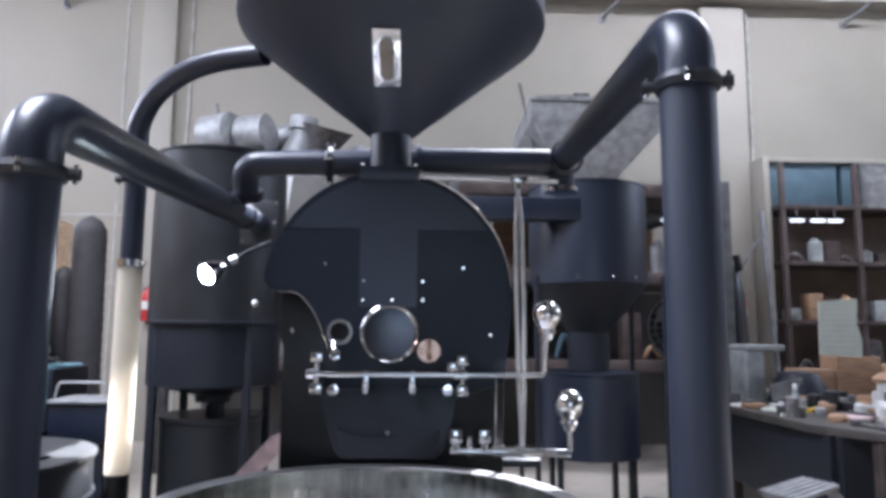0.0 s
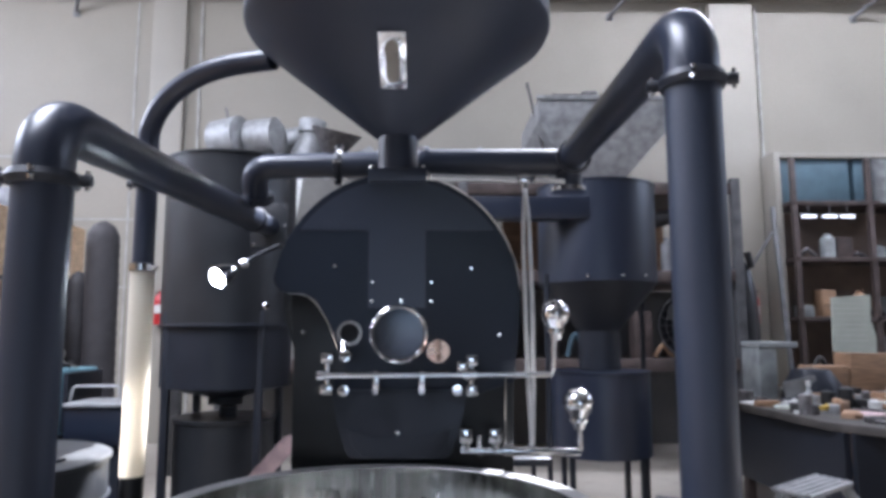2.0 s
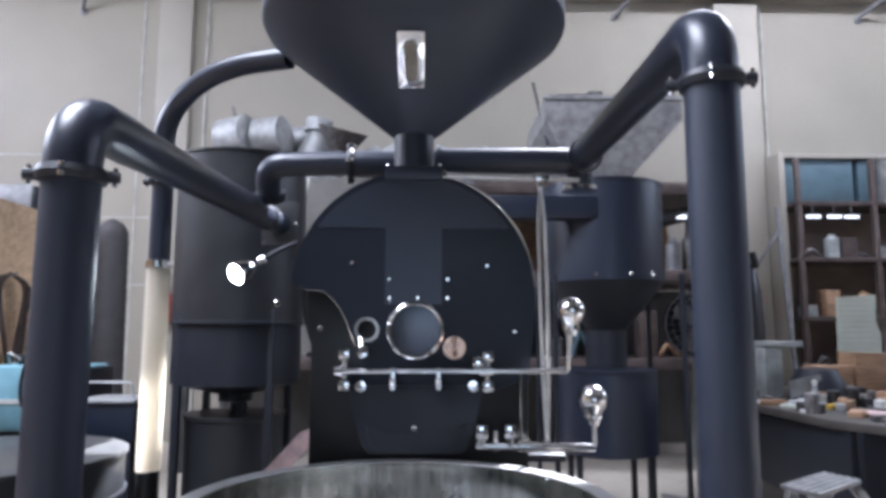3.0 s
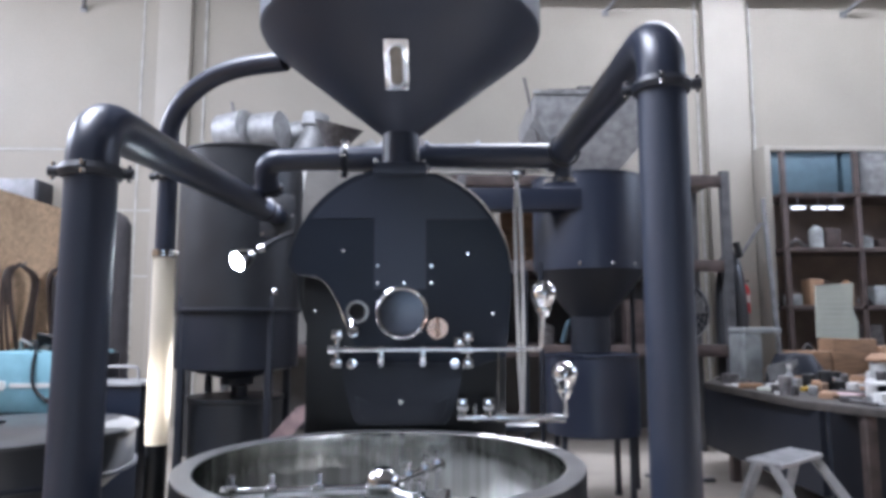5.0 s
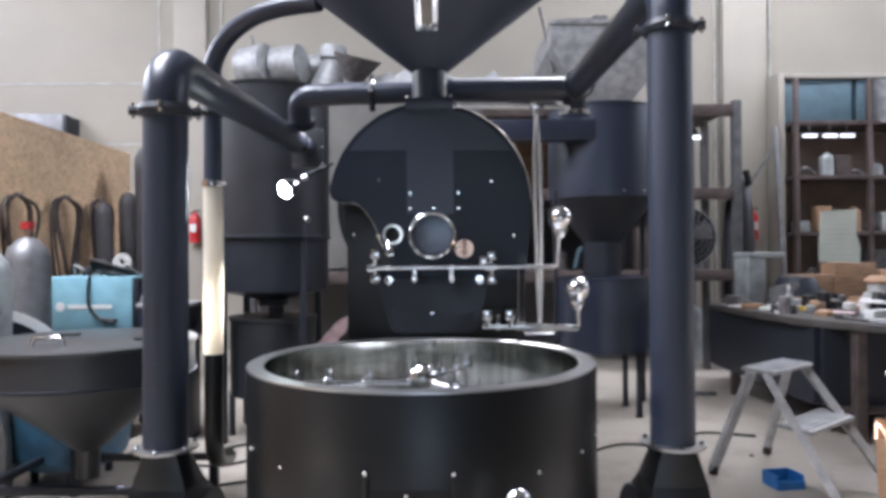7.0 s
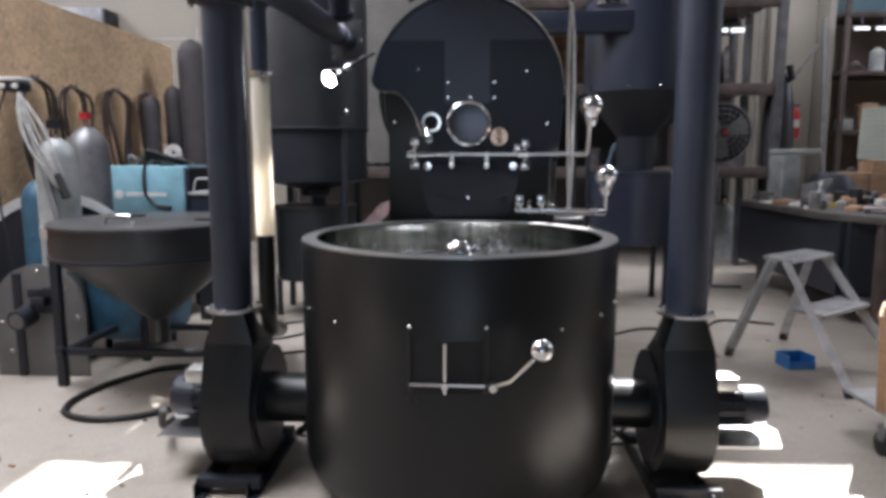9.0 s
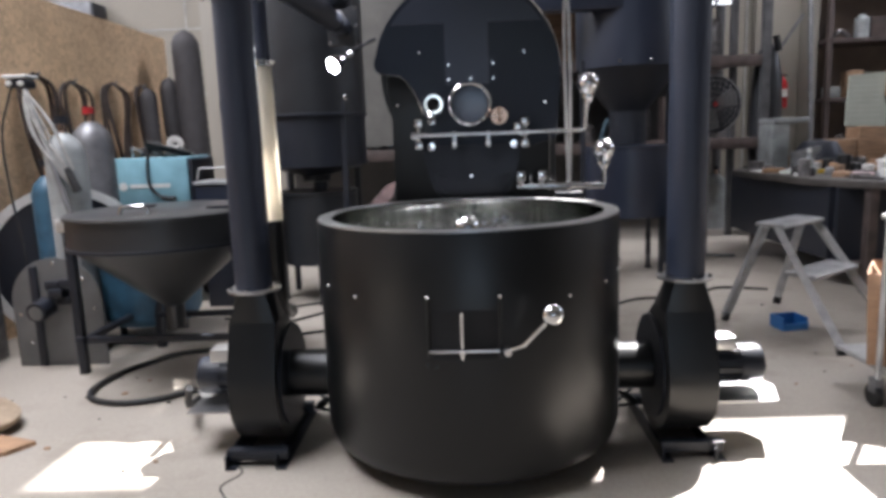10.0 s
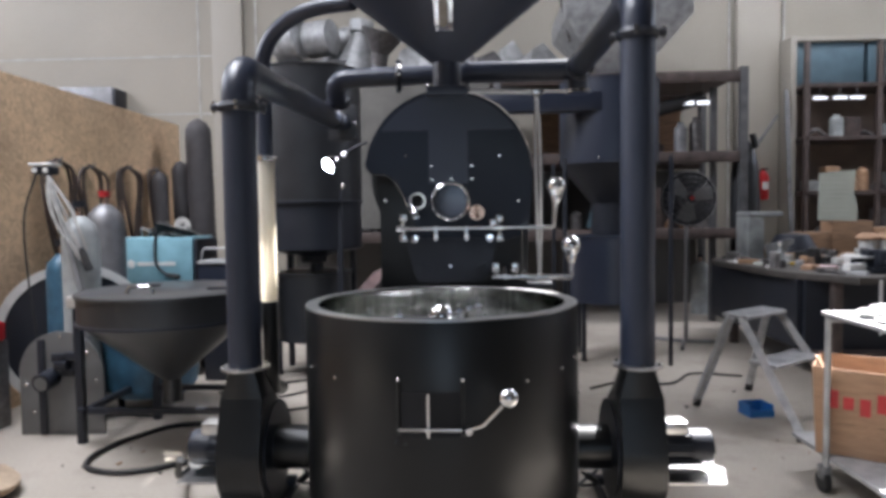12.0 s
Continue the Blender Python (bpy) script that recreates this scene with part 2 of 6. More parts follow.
def tube(points, r, seg=20, bm=None, closed=True):
    """A round bar or pipe along points; r: one radius or one for each point."""
    bm = bm or bmesh.new()
    pts = [Vector(p) for p in points]
    rs = r if isinstance(r, (list, tuple)) else [r] * len(pts)
    rings, u = [], None
    for i, p in enumerate(pts):
        d = (pts[min(i + 1, len(pts) - 1)] - pts[max(i - 1, 0)]).normalized()
        if u is None:
            u = frame_of(d)[0]
        u = (u - d * u.dot(d)).normalized()
        w = d.cross(u)
        rings.append([bm.verts.new(p + rs[i] * (math.cos(a) * u + math.sin(a) * w)) for a in (2 * math.pi * k / seg for k in range(seg))])
    for a, b in zip(rings, rings[1:]):
        for k in range(seg):
            bm.faces.new((a[k], a[(k + 1) % seg], b[(k + 1) % seg], b[k]))
    if closed:
        bm.faces.new(rings[0][::-1])
        bm.faces.new(rings[-1])
    return bm


def lathe(profile, at=(0, 0, 0), axis=(0, 0, 1), seg=48, bm=None, arc=1.0, start=0.0, ring=False):
    """Turns (radius, height) pairs round an axis through at; ring: the profile closes on itself."""
    bm = bm or bmesh.new()
    u, w, d = frame_of(axis)
    at = Vector(at)
    n = seg if arc >= 1 else seg + 1
    rows = []
    for r, h in profile:
        if r < 1e-6:
            rows.append([bm.verts.new(at + d * h)] * n)
        else:
            rows.append([bm.verts.new(at + d * h + r * (math.cos(a) * u + math.sin(a) * w)) for a in (start + 2 * math.pi * arc * k / seg for k in range(n))])
    if ring:
        rows.append(rows[0])
    for a, b in zip(rows, rows[1:]):
        for k in range(seg):
            q = [a[k], a[(k + 1) % n], b[(k + 1) % n], b[k]]
            q = [v for i, v in enumerate(q) if v not in q[:i]]
            if len(q) > 2:
                bm.faces.new(q)
    return bm


def prism(outline, axis, lo, hi, bm=None, bevel=0.0):
    """Outline of (a, b) pairs pushed along axis: 'x' takes (y, z), 'y' takes (x, z), 'z' takes (x, y)."""
    bm = bm or bmesh.new()
    put = {"x": lambda a, b, c: (c, a, b), "y": lambda a, b, c: (a, c, b), "z": lambda a, b, c: (a, b, c)}[axis]
    one = [bm.verts.new(put(a, b, lo)) for a, b in outline]
    two = [bm.verts.new(put(a, b, hi)) for a, b in outline]
    caps = [bm.faces.new(one), bm.faces.new(two[::-1])]
    for k in range(len(outline)):
        j = (k + 1) % len(outline)
        bm.faces.new((one[k], two[k], two[j], one[j]))
    if bevel:
        bmesh.ops.bevel(bm, geom=[e for f in caps for e in f.edges], offset=bevel, segments=2, affect="EDGES", profile=0.5)
    return bm


def bend(a, corner, b, radius, n=8):
    """Points of a path from a to b with a rounded corner."""
    a, c, b = Vector(a), Vector(corner), Vector(b)
    p, q = c + (a - c).normalized() * radius, c + (b - c).normalized() * radius
    mid = [(1 - t) ** 2 * p + 2 * t * (1 - t) * c + t * t * q for t in (k / n for k in range(n + 1))]
    return [a, *mid, b]


def arcpts(cx, cy, r, a0, a1, n):
    return [(cx + r * math.cos(radians(a0 + (a1 - a0) * k / n)), cy + r * math.sin(radians(a0 + (a1 - a0) * k / n))) for k in range(n + 1)]


def curve_through(points, n=8):
    """Smooth path through points."""
    p = [Vector(q) for q in points]
    p = [2 * p[0] - p[1], *p, 2 * p[-1] - p[-2]]
    out = []
    for i in range(1, len(p) - 2):
        for k in range(n):
            t = k / n
            out.append(0.5 * ((2 * p[i]) + (p[i + 1] - p[i - 1]) * t + (2 * p[i - 1] - 5 * p[i] + 4 * p[i + 1] - p[i + 2]) * t * t + (3 * p[i] - p[i - 1] - 3 * p[i + 1] + p[i + 2]) * t ** 3))
    out.append(p[-2])
    return out


def bolt(at, axis, r=0.008, h=0.006, bm=None):
    return lathe([(0, h), (r * 0.7, h), (r, h * 0.6), (r, -0.002)], at, axis, 10, bm)

# ---- hall ----
W0, W1, D0, D1 = -9.0, 13.0, -9.0, 10.0
setting("floor", box(W0 - 0.3, W1 + 0.3, D0 - 0.3, D1 + 0.3, -0.2, 0.0), CONCRETE, "worn beige concrete workshop floor with stains", "floor")
setting("wall_north", box(W0 - 0.3, W1 + 0.3, D1, D1 + 0.25, 0.0, ROOF), PLASTER, "off-white painted concrete panel back wall", "wall")


def wall_with_hole(name, along, at, lo, hi, h0, h1, z0, z1, mtl=PLASTER):
    """Wall across x or y at one place, from lo to hi, with one opening."""
    bm = bmesh.new()
    for a, b, c, d in ((lo, h0, 0, ROOF), (h1, hi, 0, ROOF), (h0, h1, 0, z0), (h0, h1, z1, ROOF)):
        if d - c < 0.01 or b - a < 0.01:
            continue
        if along == "x":
            box(a, b, at - 0.25, at, c, d, bm=bm)
        else:
            box(at, at + 0.25, a, b, c, d, bm=bm)
    setting(name, bm, mtl, "unseen plain wall with an opening for added light", "wall")


# Unseen walls with openings for the fill lamps; the south one is kept dim.
wall_with_hole("wall_south", "x", D0, W0 - 0.3, W1 + 0.3, -0.8, 2.2, 0.0, 3.2, DIM)
wall_with_hole("wall_west", "y", W0 - 0.25, D0, D1, 2.0, 9.0, 5.3, 7.1)
wall_with_hole("wall_east", "y", W1, D0, D1, 2.0, 9.0, 5.3, 7.1)
# Unseen roof, cut to place the sun patches; the west opening is for fill.
bm = bmesh.new()
SX0, SX1, SY0, SY1 = 2.2, 7.55, 6.48, 7.56
# Small unseen pane that lets sun onto the clear tube, arm and lid.
PX0, PX1, PY0, PY1 = 1.95, 2.42, 7.72, 8.25
for x0, x1, y0, y1 in ((SX1, W1, D0, D1), (SX0, SX1, D0, SY0), (SX0, 4.75, SY0, 6.96), (SX0, SX1, SY1, PY0), (PX1, SX1, PY0, PY1), (SX0, SX1, PY1, D1), (-2.0, SX0, D0, PY0), (-2.0, SX0, PY1, D1), (-2.0, PX0, PY0, PY1), (W0, -5.5, D0, D1), (-5.5, -2.0, D0, -1.0), (-5.5, -2.0, 4.0, D1)):
    box(x0, x1, y0, y1, ROOF, ROOF + 0.12, bm=bm)
setting("ceiling", bm, ROOFM, "unseen grey roof with three openings cut to shape the sunlight", "ceiling")
# Unseen ground past the south opening, dark so that little light bounces in.
setting("ground", box(-60, 60, -70, -9.3, -0.26, -0.06), DARKGROUND, "unseen ground outside, kept dark to limit bounce light", "ground")

bm = bmesh.new()
for x0, x1 in ((-3.98, -3.48), (4.52, 5.19)):
    box(x0, x1, D1 - 0.14, D1 - 0.002, 0, 6.6, 0.012, bm)
setting("trim", bm, PILASTER, "white painted wall pillars", "pillar")
setting("trim_beam", box(W0, W1, D1 - 0.3, D1 - 0.003, 6.66, 7.1, 0.01), PILASTER, "grey concrete beam along the wall top", "beam")
bm = bmesh.new()
for z in (2.2, 3.2, 4.15):
    box(W0, -3.99, D1 - 0.008, D1 - 0.001, z, z + 0.025, bm=bm)
for x in (-4.27, -8.0):
    box(x, x + 0.03, D1 - 0.009, D1 - 0.001, 0.0, 6.6, bm=bm)
for x in (-3.3, 4.42, 5.28):
    box(x, x + 0.035, D1 - 0.03, D1 - 0.001, 0.0, 6.6, bm=bm)
setting("trim_joints", bm, JOINT, "dark joints between the wall panels", "joint")

setting("wall_partition", box(-3.44, -3.40, 0.5, 7.15, 0.0, 2.63), OSB, "strand board partition beside the welding corner", "partition")
bm = bmesh.new()
for y in (0.5, 2.9, 5.3, 7.1):
    box(-3.53, -3.44, y, y + 0.06, 0, 2.60, bm=bm)
box(-3.53, -3.44, 0.5, 7.15, 2.54, 2.6, bm=bm)
setting("trim_studs", bm, WOOD, "raw timber studs behind the partition", "stud")
bm = tube(curve_through([(-1.06, 2.0, 0.001), (-1.02, 1.9, 0.001), (-0.93, 1.78, 0.001), (-0.98, 1.66, 0.001), (-0.9, 1.5, 0.001), (-0.92, 1.2, 0.001)], 5), 0.004, 6)
setting("floor_crack", bm, HOLE, "thin dark crack in the concrete floor", "crack")


# ---- cooling bin ----
CX, CY, CR, CT = 0.062, 2.135, 0.662, 1.053


def on_drum(deg, z, out=0.0):
    """Point on the bin's side; 0 degrees faces south, positive to the east."""
    a = radians(deg)
    return Vector((CX + (CR + out) * math.sin(a), CY - (CR + out) * math.cos(a), z))


bin_ = thing("cooling_bin", (CX, CY, 0), "large satin black round cooling bin with steel rim on the floor", "cooling bin")
part("shell", lathe([(CR - 0.14, 0.045), (CR - 0.06, 0.06), (CR - 0.02, 0.09), (CR, 0.15), (CR, CT - 0.012), (CR - 0.004, CT - 0.004), (CR - 0.02, CT - 0.004)], (CX, CY, 0), seg=96), BLACK, bin_)
part("foot_ring", lathe([(0.45, 0.0), (0.45, 0.06), (0.3, 0.06), (0.3, 0.0)], (CX, CY, 0), seg=48, ring=True), BLACK_FLAT, bin_, "black round foot ring")
part("rim", lathe([(CR - 0.001, CT - 0.006), (CR - 0.002, CT), (CR - 0.062, CT), (CR - 0.064, CT - 0.006)], (CX, CY, 0), seg=96, ring=True), RIMSTEEL, bin_, "flat brushed steel rim")
part("inner_wall", lathe([(CR - 0.063, CT - 0.002), (CR - 0.063, 0.72), (CR - 0.068, 0.72), (CR - 0.068, CT - 0.002)], (CX, CY, 0), seg=96, ring=True), STEEL, bin_, "polished stainless inner wall")
part("sieve_plate", lathe([(0, 0.80), (CR - 0.066, 0.80), (CR - 0.066, 0.79), (0, 0.79)], (CX, CY, 0), seg=64), RIMSTEEL, bin_, "perforated steel floor of the bin")
HZ = 0.965
part("hub", lathe([(0, 1.03), (0.03, 1.028), (0.05, 1.01), (0.058, 0.985), (0.058, 0.93), (0.05, 0.92), (0.05, 0.80)], (CX, CY, 0), seg=32), CHROME, bin_, "chrome stirrer hub")
for deg, length in ((187, 0.5), (62, 0.40), (308, 0.46)):
    d = Vector((math.cos(radians(deg)), math.sin(radians(deg)), 0))
    c = Vector((CX, CY, HZ))
    arm = part("stirrer_arm", tube([c + d * 0.05, c + d * length], 0.015, 14), CHROME, bin_)
    part("arm_cap", tube([c + d * (length - 0.012), c + d * (length + 0.018)], 0.022, 14), CHROME, arm)
    for f in (0.42, 0.72, 0.97):
        p = c + d * (length * f)
        paddle = part("paddle", tube([p + Vector((0, 0, 0.055)), p + Vector((0, 0, 0.04)), p - Vector((0, 0, 0.1))], [0.012, 0.009, 0.009], 10), CHROME, arm)
        part("paddle_clamp", box(p.x - 0.02, p.x + 0.02, p.y - 0.02, p.y + 0.02, p.z - 0.022, p.z + 0.022, 0.006), CHROME, arm)
        side = Vector((-d.y, d.x, 0))
        q = p - Vector((0, 0, 0.12))
        bm = prism([(-0.055, -0.03), (0.055, -0.03), (0.055, 0.03), (-0.055, 0.03)], "y", -0.003, 0.003)
        bmesh.ops.transform(bm, matrix=Matrix.Translation(q) @ Matrix.Rotation(math.atan2(side.y, side.x) + 0.5, 4, "Z"), verts=bm.verts)
        part("blade", bm, RIMSTEEL, arm)
# curved discharge door on the front of the bin
bm = bmesh.new()
rows = []
for k in range(9):
    a = -12.5 + (8.5 + 12.5) * k / 8
    rows.append([bm.verts.new(on_drum(a, z, o)) for z, o in ((0.585, 0.003), (0.768, 0.003), (0.768, -0.01), (0.585, -0.01))])
for a, b in zip(rows, rows[1:]):
    for i in range(4):
        bm.faces.new((a[i], a[(i + 1) % 4], b[(i + 1) % 4], b[i]))
bm.faces.new(rows[0]), bm.faces.new(rows[-1][::-1])
door = part("discharge_door", bm, HOLE, bin_, "smooth black curved discharge door")
for a in (-13.2, 9.2):
    part("door_rail", tube([on_drum(a, 0.585, 0.004), on_drum(a, 0.82, 0.004)], 0.007, 8), BLACK, door)
    part("door_screw", bolt(on_drum(a, 0.815, 0.006), on_drum(a, 0, 1) - on_drum(a, 0, 0)), CHROME, door)
part("guide_rod", tube([on_drum(-2.6, 0.765, 0.02), on_drum(-2.6, 0.59, 0.02)], 0.0065, 12), CHROME, door, "chrome upright guide rod")
part("cross_rod", tube([on_drum(-12.6, 0.62, 0.03), on_drum(8.6, 0.62, 0.026)], 0.007, 12), CHROME, door, "chrome cross rod")
part("rod_joint", lathe([(0, 0.016), (0.012, 0.014), (0.014, 0), (0, -0.004)], on_drum(-2.6, 0.62, 0.022), (0, -1, 0), 12), CHROME, door)
piv = on_drum(10.8, 0.615, 0.018)
lever = part("lever", tube([piv, piv + Vector((0.06, -0.05, 0.035)), Vector((0.325, 1.40, 0.735))], 0.008, 12), CHROME, bin_, "chrome lever of the discharge door")
part("pivot", lathe([(0, 0.03), (0.014, 0.028), (0.018, 0.01), (0.024, 0), (0.024, -0.02)], piv, (0.15, -1, 0), 16), CHROME, lever)
part("knob", lathe([(0, 0.04), (0.02, 0.036), (0.035, 0.022), (0.041, 0), (0.035, -0.022), (0.02, -0.036), (0, -0.04)], (0.345, 1.395, 0.765), (0.6, 0.1, 0.8), 24), CHROME, lever, "polished chrome ball knob")
for deg, z in ((-60, 0.80), (-41, 0.79), (34, 0.785), (54, 0.80), (68, 0.82), (78, 0.835), (86, 0.6), (84, 0.4), (84, 0.3), (-11, 0.555), (-14, 0.56)):
    out = on_drum(deg, 0, 1) - on_drum(deg, 0, 0)
    part("bolt", bolt(on_drum(deg, z), out, 0.007, 0.008), CHROME if abs(deg) > 38.5 or deg > 0 else BLACK_FLAT, bin_)


# ---- blowers with motors ----
def blower(px, side, label, short=0.0):
    """Edge-on scroll blower under the pipe at px; side: +1 if the motor points east."""
    y0, zc, r = 2.11, 0.325, 0.285
    t = thing("blower", (px, y0, 0), label, "blower", "cooling blowers")
    lo, hi = px - 0.102, px + 0.102
    outline = [(1.905, 0.62)] + [(a, b) for a, b in arcpts(y0, zc, r, 165, 378, 26)] + [(2.09, 0.62)]
    part("scroll_casing", prism(outline, "x", lo, hi, bevel=0.006), BLACK, t)
    bm = bmesh.new()
    n = 24
    top, low = [], []
    for k in range(n):
        a = 2 * math.pi * k / n
        c, s = math.cos(a), math.sin(a)
        m = max(abs(c), abs(s))
        top.append(bm.verts.new((px + 0.08 * c, 1.985 + 0.08 * s, 0.752)))
        low.append(bm.verts.new((px + 0.101 * c / m, 1.9985 + 0.0925 * s / m, 0.615)))
    for k in range(n):
        bm.faces.new((low[k], low[(k + 1) % n], top[(k + 1) % n], top[k]))
    bm.faces.new(top), bm.faces.new(low[::-1])
    part("outlet_cone", bm, BLACK, t)
    fl = part("flange", lathe([(0.078, 0.752), (0.114, 0.752), (0.114, 0.762), (0.078, 0.762)], (px, 1.985, 0), seg=40, ring=True), RIMSTEEL, t, "bare steel flange ring")
    for k in range(6):
        a = radians(30 + 60 * k)
        part("flange_bolt", bolt((px + 0.1 * math.cos(a), 1.985 + 0.1 * math.sin(a), 0.764), (0, 0, 1), 0.008, 0.012), CHROME, fl)
    inner = lo if side > 0 else hi
    part("inlet_disc", tube([(inner - side * 0.012, y0, zc), (inner, y0, zc)], 0.232, 40), BLACK_FLAT, t)
    drum_x = CX + side * (CR - 0.03)
    part("inlet_duct", tube([(drum_x, y0, zc), (inner - side * 0.01, y0, zc)], 0.108, 32), BLACK, t)
    for k in range(10):
        a = radians(36 * k + 12)
        part("casing_bolt", bolt(((hi if side > 0 else lo), y0 + 0.26 * math.cos(a), zc + 0.26 * math.sin(a)), (side, 0, 0), 0.007, 0.008), CHROME, t)
    outer = hi if side > 0 else lo
    m0 = outer + side * 0.005
    motor = part("motor", tube([(m0, y0, zc), (m0 + side * (0.19 - short), y0, zc)], 0.078, 28), BLACK_FLAT, t, "black electric motor")
    for k in range(14):
        a = radians(360 / 14 * k)
        p = Vector((0, math.cos(a), math.sin(a)))
        c = Vector((m0 + side * 0.02, y0, zc)) + p * 0.08
        bm = box(0, side * (0.15 - short), -0.003, 0.003, -0.01, 0.01)
        bmesh.ops.transform(bm, matrix=Matrix.Translation(c) @ Matrix.Rotation(a - math.pi / 2, 4, "X"), verts=bm.verts)
        part("cooling_fin", bm, BLACK_FLAT, motor)
    part("fan_cowl", lathe([(0.088, 0.17 - short), (0.088, 0.25 - short), (0.08, 0.272 - short), (0.05, 0.28 - short), (0, 0.28 - short)], (m0, y0, zc), (side, 0, 0), 32), BLACK_FLAT, motor, "rounded motor fan cowl")
    xs = sorted((m0 + side * 0.03, m0 + side * 0.15))
    part("terminal_box", box(xs[0], xs[1], y0 - 0.055, y0 + 0.045, zc + 0.075, zc + 0.135, 0.006), RIMSTEEL, motor, "grey terminal box")
    xs = sorted((outer, outer + side * 0.36))
    bracket = prism([(outer, y0 - 0.16), (outer + side * (0.30 - short), y0 - 0.16), (outer + side * (0.36 - short * 2), y0 + 0.02), (outer + side * 0.30, y0 + 0.12), (outer, y0 + 0.12)], "z", 0.196, 0.204)
    part("motor_bracket", bracket, RIMSTEEL, t, "thin bare steel motor shelf")
    for x in (lo - 0.03, hi - 0.015):
        rail = part("base_rail", box(x, x + 0.045, 1.80, 2.42, 0.0, 0.008, 0), BLACK_FLAT, t)
        part("rail_web", box(x, x + 0.006, 1.80, 2.42, 0.008, 0.06, 0), BLACK_FLAT, rail)
    for y in (1.83, 2.34):
        part("cross_rail", box(lo - 0.03, hi + 0.03, y, y + 0.05, 0.03, 0.075, 0.003), BLACK_FLAT, t)
    return t


blower(0.985, 1, "satin black scroll blower with motor east of the bin")
blower(-0.878, -1, "satin black scroll blower with cable-fed motor west of the bin", 0.06)


# ---- exhaust pipes ----
def pipe_clamp(parent, c, axis, r, knob):
    """Pipe clamp: two half bands with lugs and bolts."""
    u, w, d = frame_of(axis)
    c = Vector(c)
    cl = part("clamp", lathe([(r + 0.001, -0.022), (r + 0.012, -0.02), (r + 0.02, 0), (r + 0.012, 0.02), (r + 0.001, 0.022)], c, axis, 32, ring=True), BLACK_FLAT, parent, "black pipe clamp")
    k = Vector(knob).normalized()
    for s in (1, -1):
        p = c + k * s * (r + 0.035)
        part("clamp_lug", tube([p - k * s * 0.02, p + k * s * 0.012], 0.018, 10), BLACK_FLAT, cl)
        part("clamp_bolt", tube([p - d * 0.028, p + d * 0.028], 0.007, 8), CHROME, cl)
    f = k.cross(d)
    for s in (1, -1):
        p = c + f * s * (r + 0.018)
        part("clamp_bolt", tube([p - d * 0.02, p - d * 0.006], 0.008, 8), CHROME, cl)
        part("clamp_bolt", tube([p + d * 0.006, p + d * 0.02], 0.008, 8), CHROME, cl)
    return cl


PR = 0.079
pipe_r = thing("exhaust_pipe", (0.985, 1.985, 0.762), "tall black exhaust pipe bending back to the chaff pipe", "pipe", "bin exhaust pipes")
part("riser", tube([(0.985, 1.985, 0.762), (0.985, 1.985, 2.285)], PR, 40), POWDER, pipe_r)
elbow = bend((0.985, 1.985, 2.285), (0.987, 1.985, 2.475), (0.99, 2.30, 2.483), 0.15, 12)
part("elbow", tube(elbow, PR, 40), NAVY, pipe_r)
part("arm", tube([(0.99, 2.26, 2.482), (1.004, 3.80, 2.525)], PR - 0.003, 40), NAVY, pipe_r)
pipe_clamp(pipe_r, (0.985, 1.985, 2.285), (0, 0, 1), PR, (1, -0.35, 0))
part("arm_collar", lathe([(PR, -0.02), (PR + 0.016, -0.012), (PR + 0.016, 0.012), (PR, 0.02)], (1.0, 3.66, 2.507), (0.014, 1.5, 0.074), 32, ring=True), BLACK_FLAT, pipe_r)

pipe_l = thing("exhaust_pipe", (-0.878, 1.985, 0.762), "tall black exhaust pipe bending back into the cyclone", "pipe", "bin exhaust pipes")
part("riser", tube([(-0.878, 1.985, 0.762), (-0.874, 1.985, 1.99)], PR, 40), POWDER, pipe_l)
part("elbow", tube(bend((-0.874, 1.985, 1.985), (-0.874, 1.985, 2.172), (-0.873, 2.30, 2.182), 0.15, 12), PR, 40), NAVY, pipe_l)
part("arm", tube([(-0.873, 2.26, 2.18), (-0.868, 4.18, 2.252)], PR - 0.003, 40), NAVY, pipe_l)
part("end_sleeve", tube([(-0.868, 4.2, 2.252), (-0.866, 4.62, 2.27)], PR - 0.012, 32), NAVY, pipe_l)
part("sleeve_collar", lathe([(PR - 0.012, -0.03), (PR + 0.004, -0.02), (PR + 0.004, 0.02), (PR - 0.012, 0.03)], (-0.868, 4.2, 2.252), (0.002, 1.92, 0.112), 32, ring=True), BLACK_FLAT, pipe_l)
pipe_clamp(pipe_l, (-0.874, 1.985, 1.99), (0, 0, 1), PR, (1, 0.2, 0))

# horizontal chaff pipe behind the roaster
chaff = thing("chaff_pipe", (0.1, 3.83, 2.51), "black horizontal chaff pipe behind the roaster top", "pipe")
part("pipe_east", tube([(0.19, 3.83, 2.512), (0.93, 3.83, 2.517)], 0.077, 36), NAVY, chaff)
part("pipe_west", tube([(0.19, 3.83, 2.508), (-0.6, 3.83, 2.49)], 0.07, 36), NAVY, chaff)
part("elbow_west", tube(bend((-0.58, 3.83, 2.49), (-0.78, 3.83, 2.485), (-0.785, 3.93, 2.34), 0.11, 10), 0.07, 32), NAVY, chaff)
part("corner_east", tube(bend((0.9, 3.83, 2.517), (1.01, 3.83, 2.517), (1.01, 3.86, 2.36), 0.06, 8), 0.075, 32), NAVY, chaff)
part("flange", lathe([(0.07, -0.014), (0.096, -0.014), (0.096, 0.014), (0.07, 0.014)], (0.2, 3.83, 2.51), (1, 0, 0), 36, ring=True), NAVY, chaff)
pipe_clamp(chaff, (-0.3, 3.83, 2.497), (1, 0, 0), 0.07, (0, 0, 1))
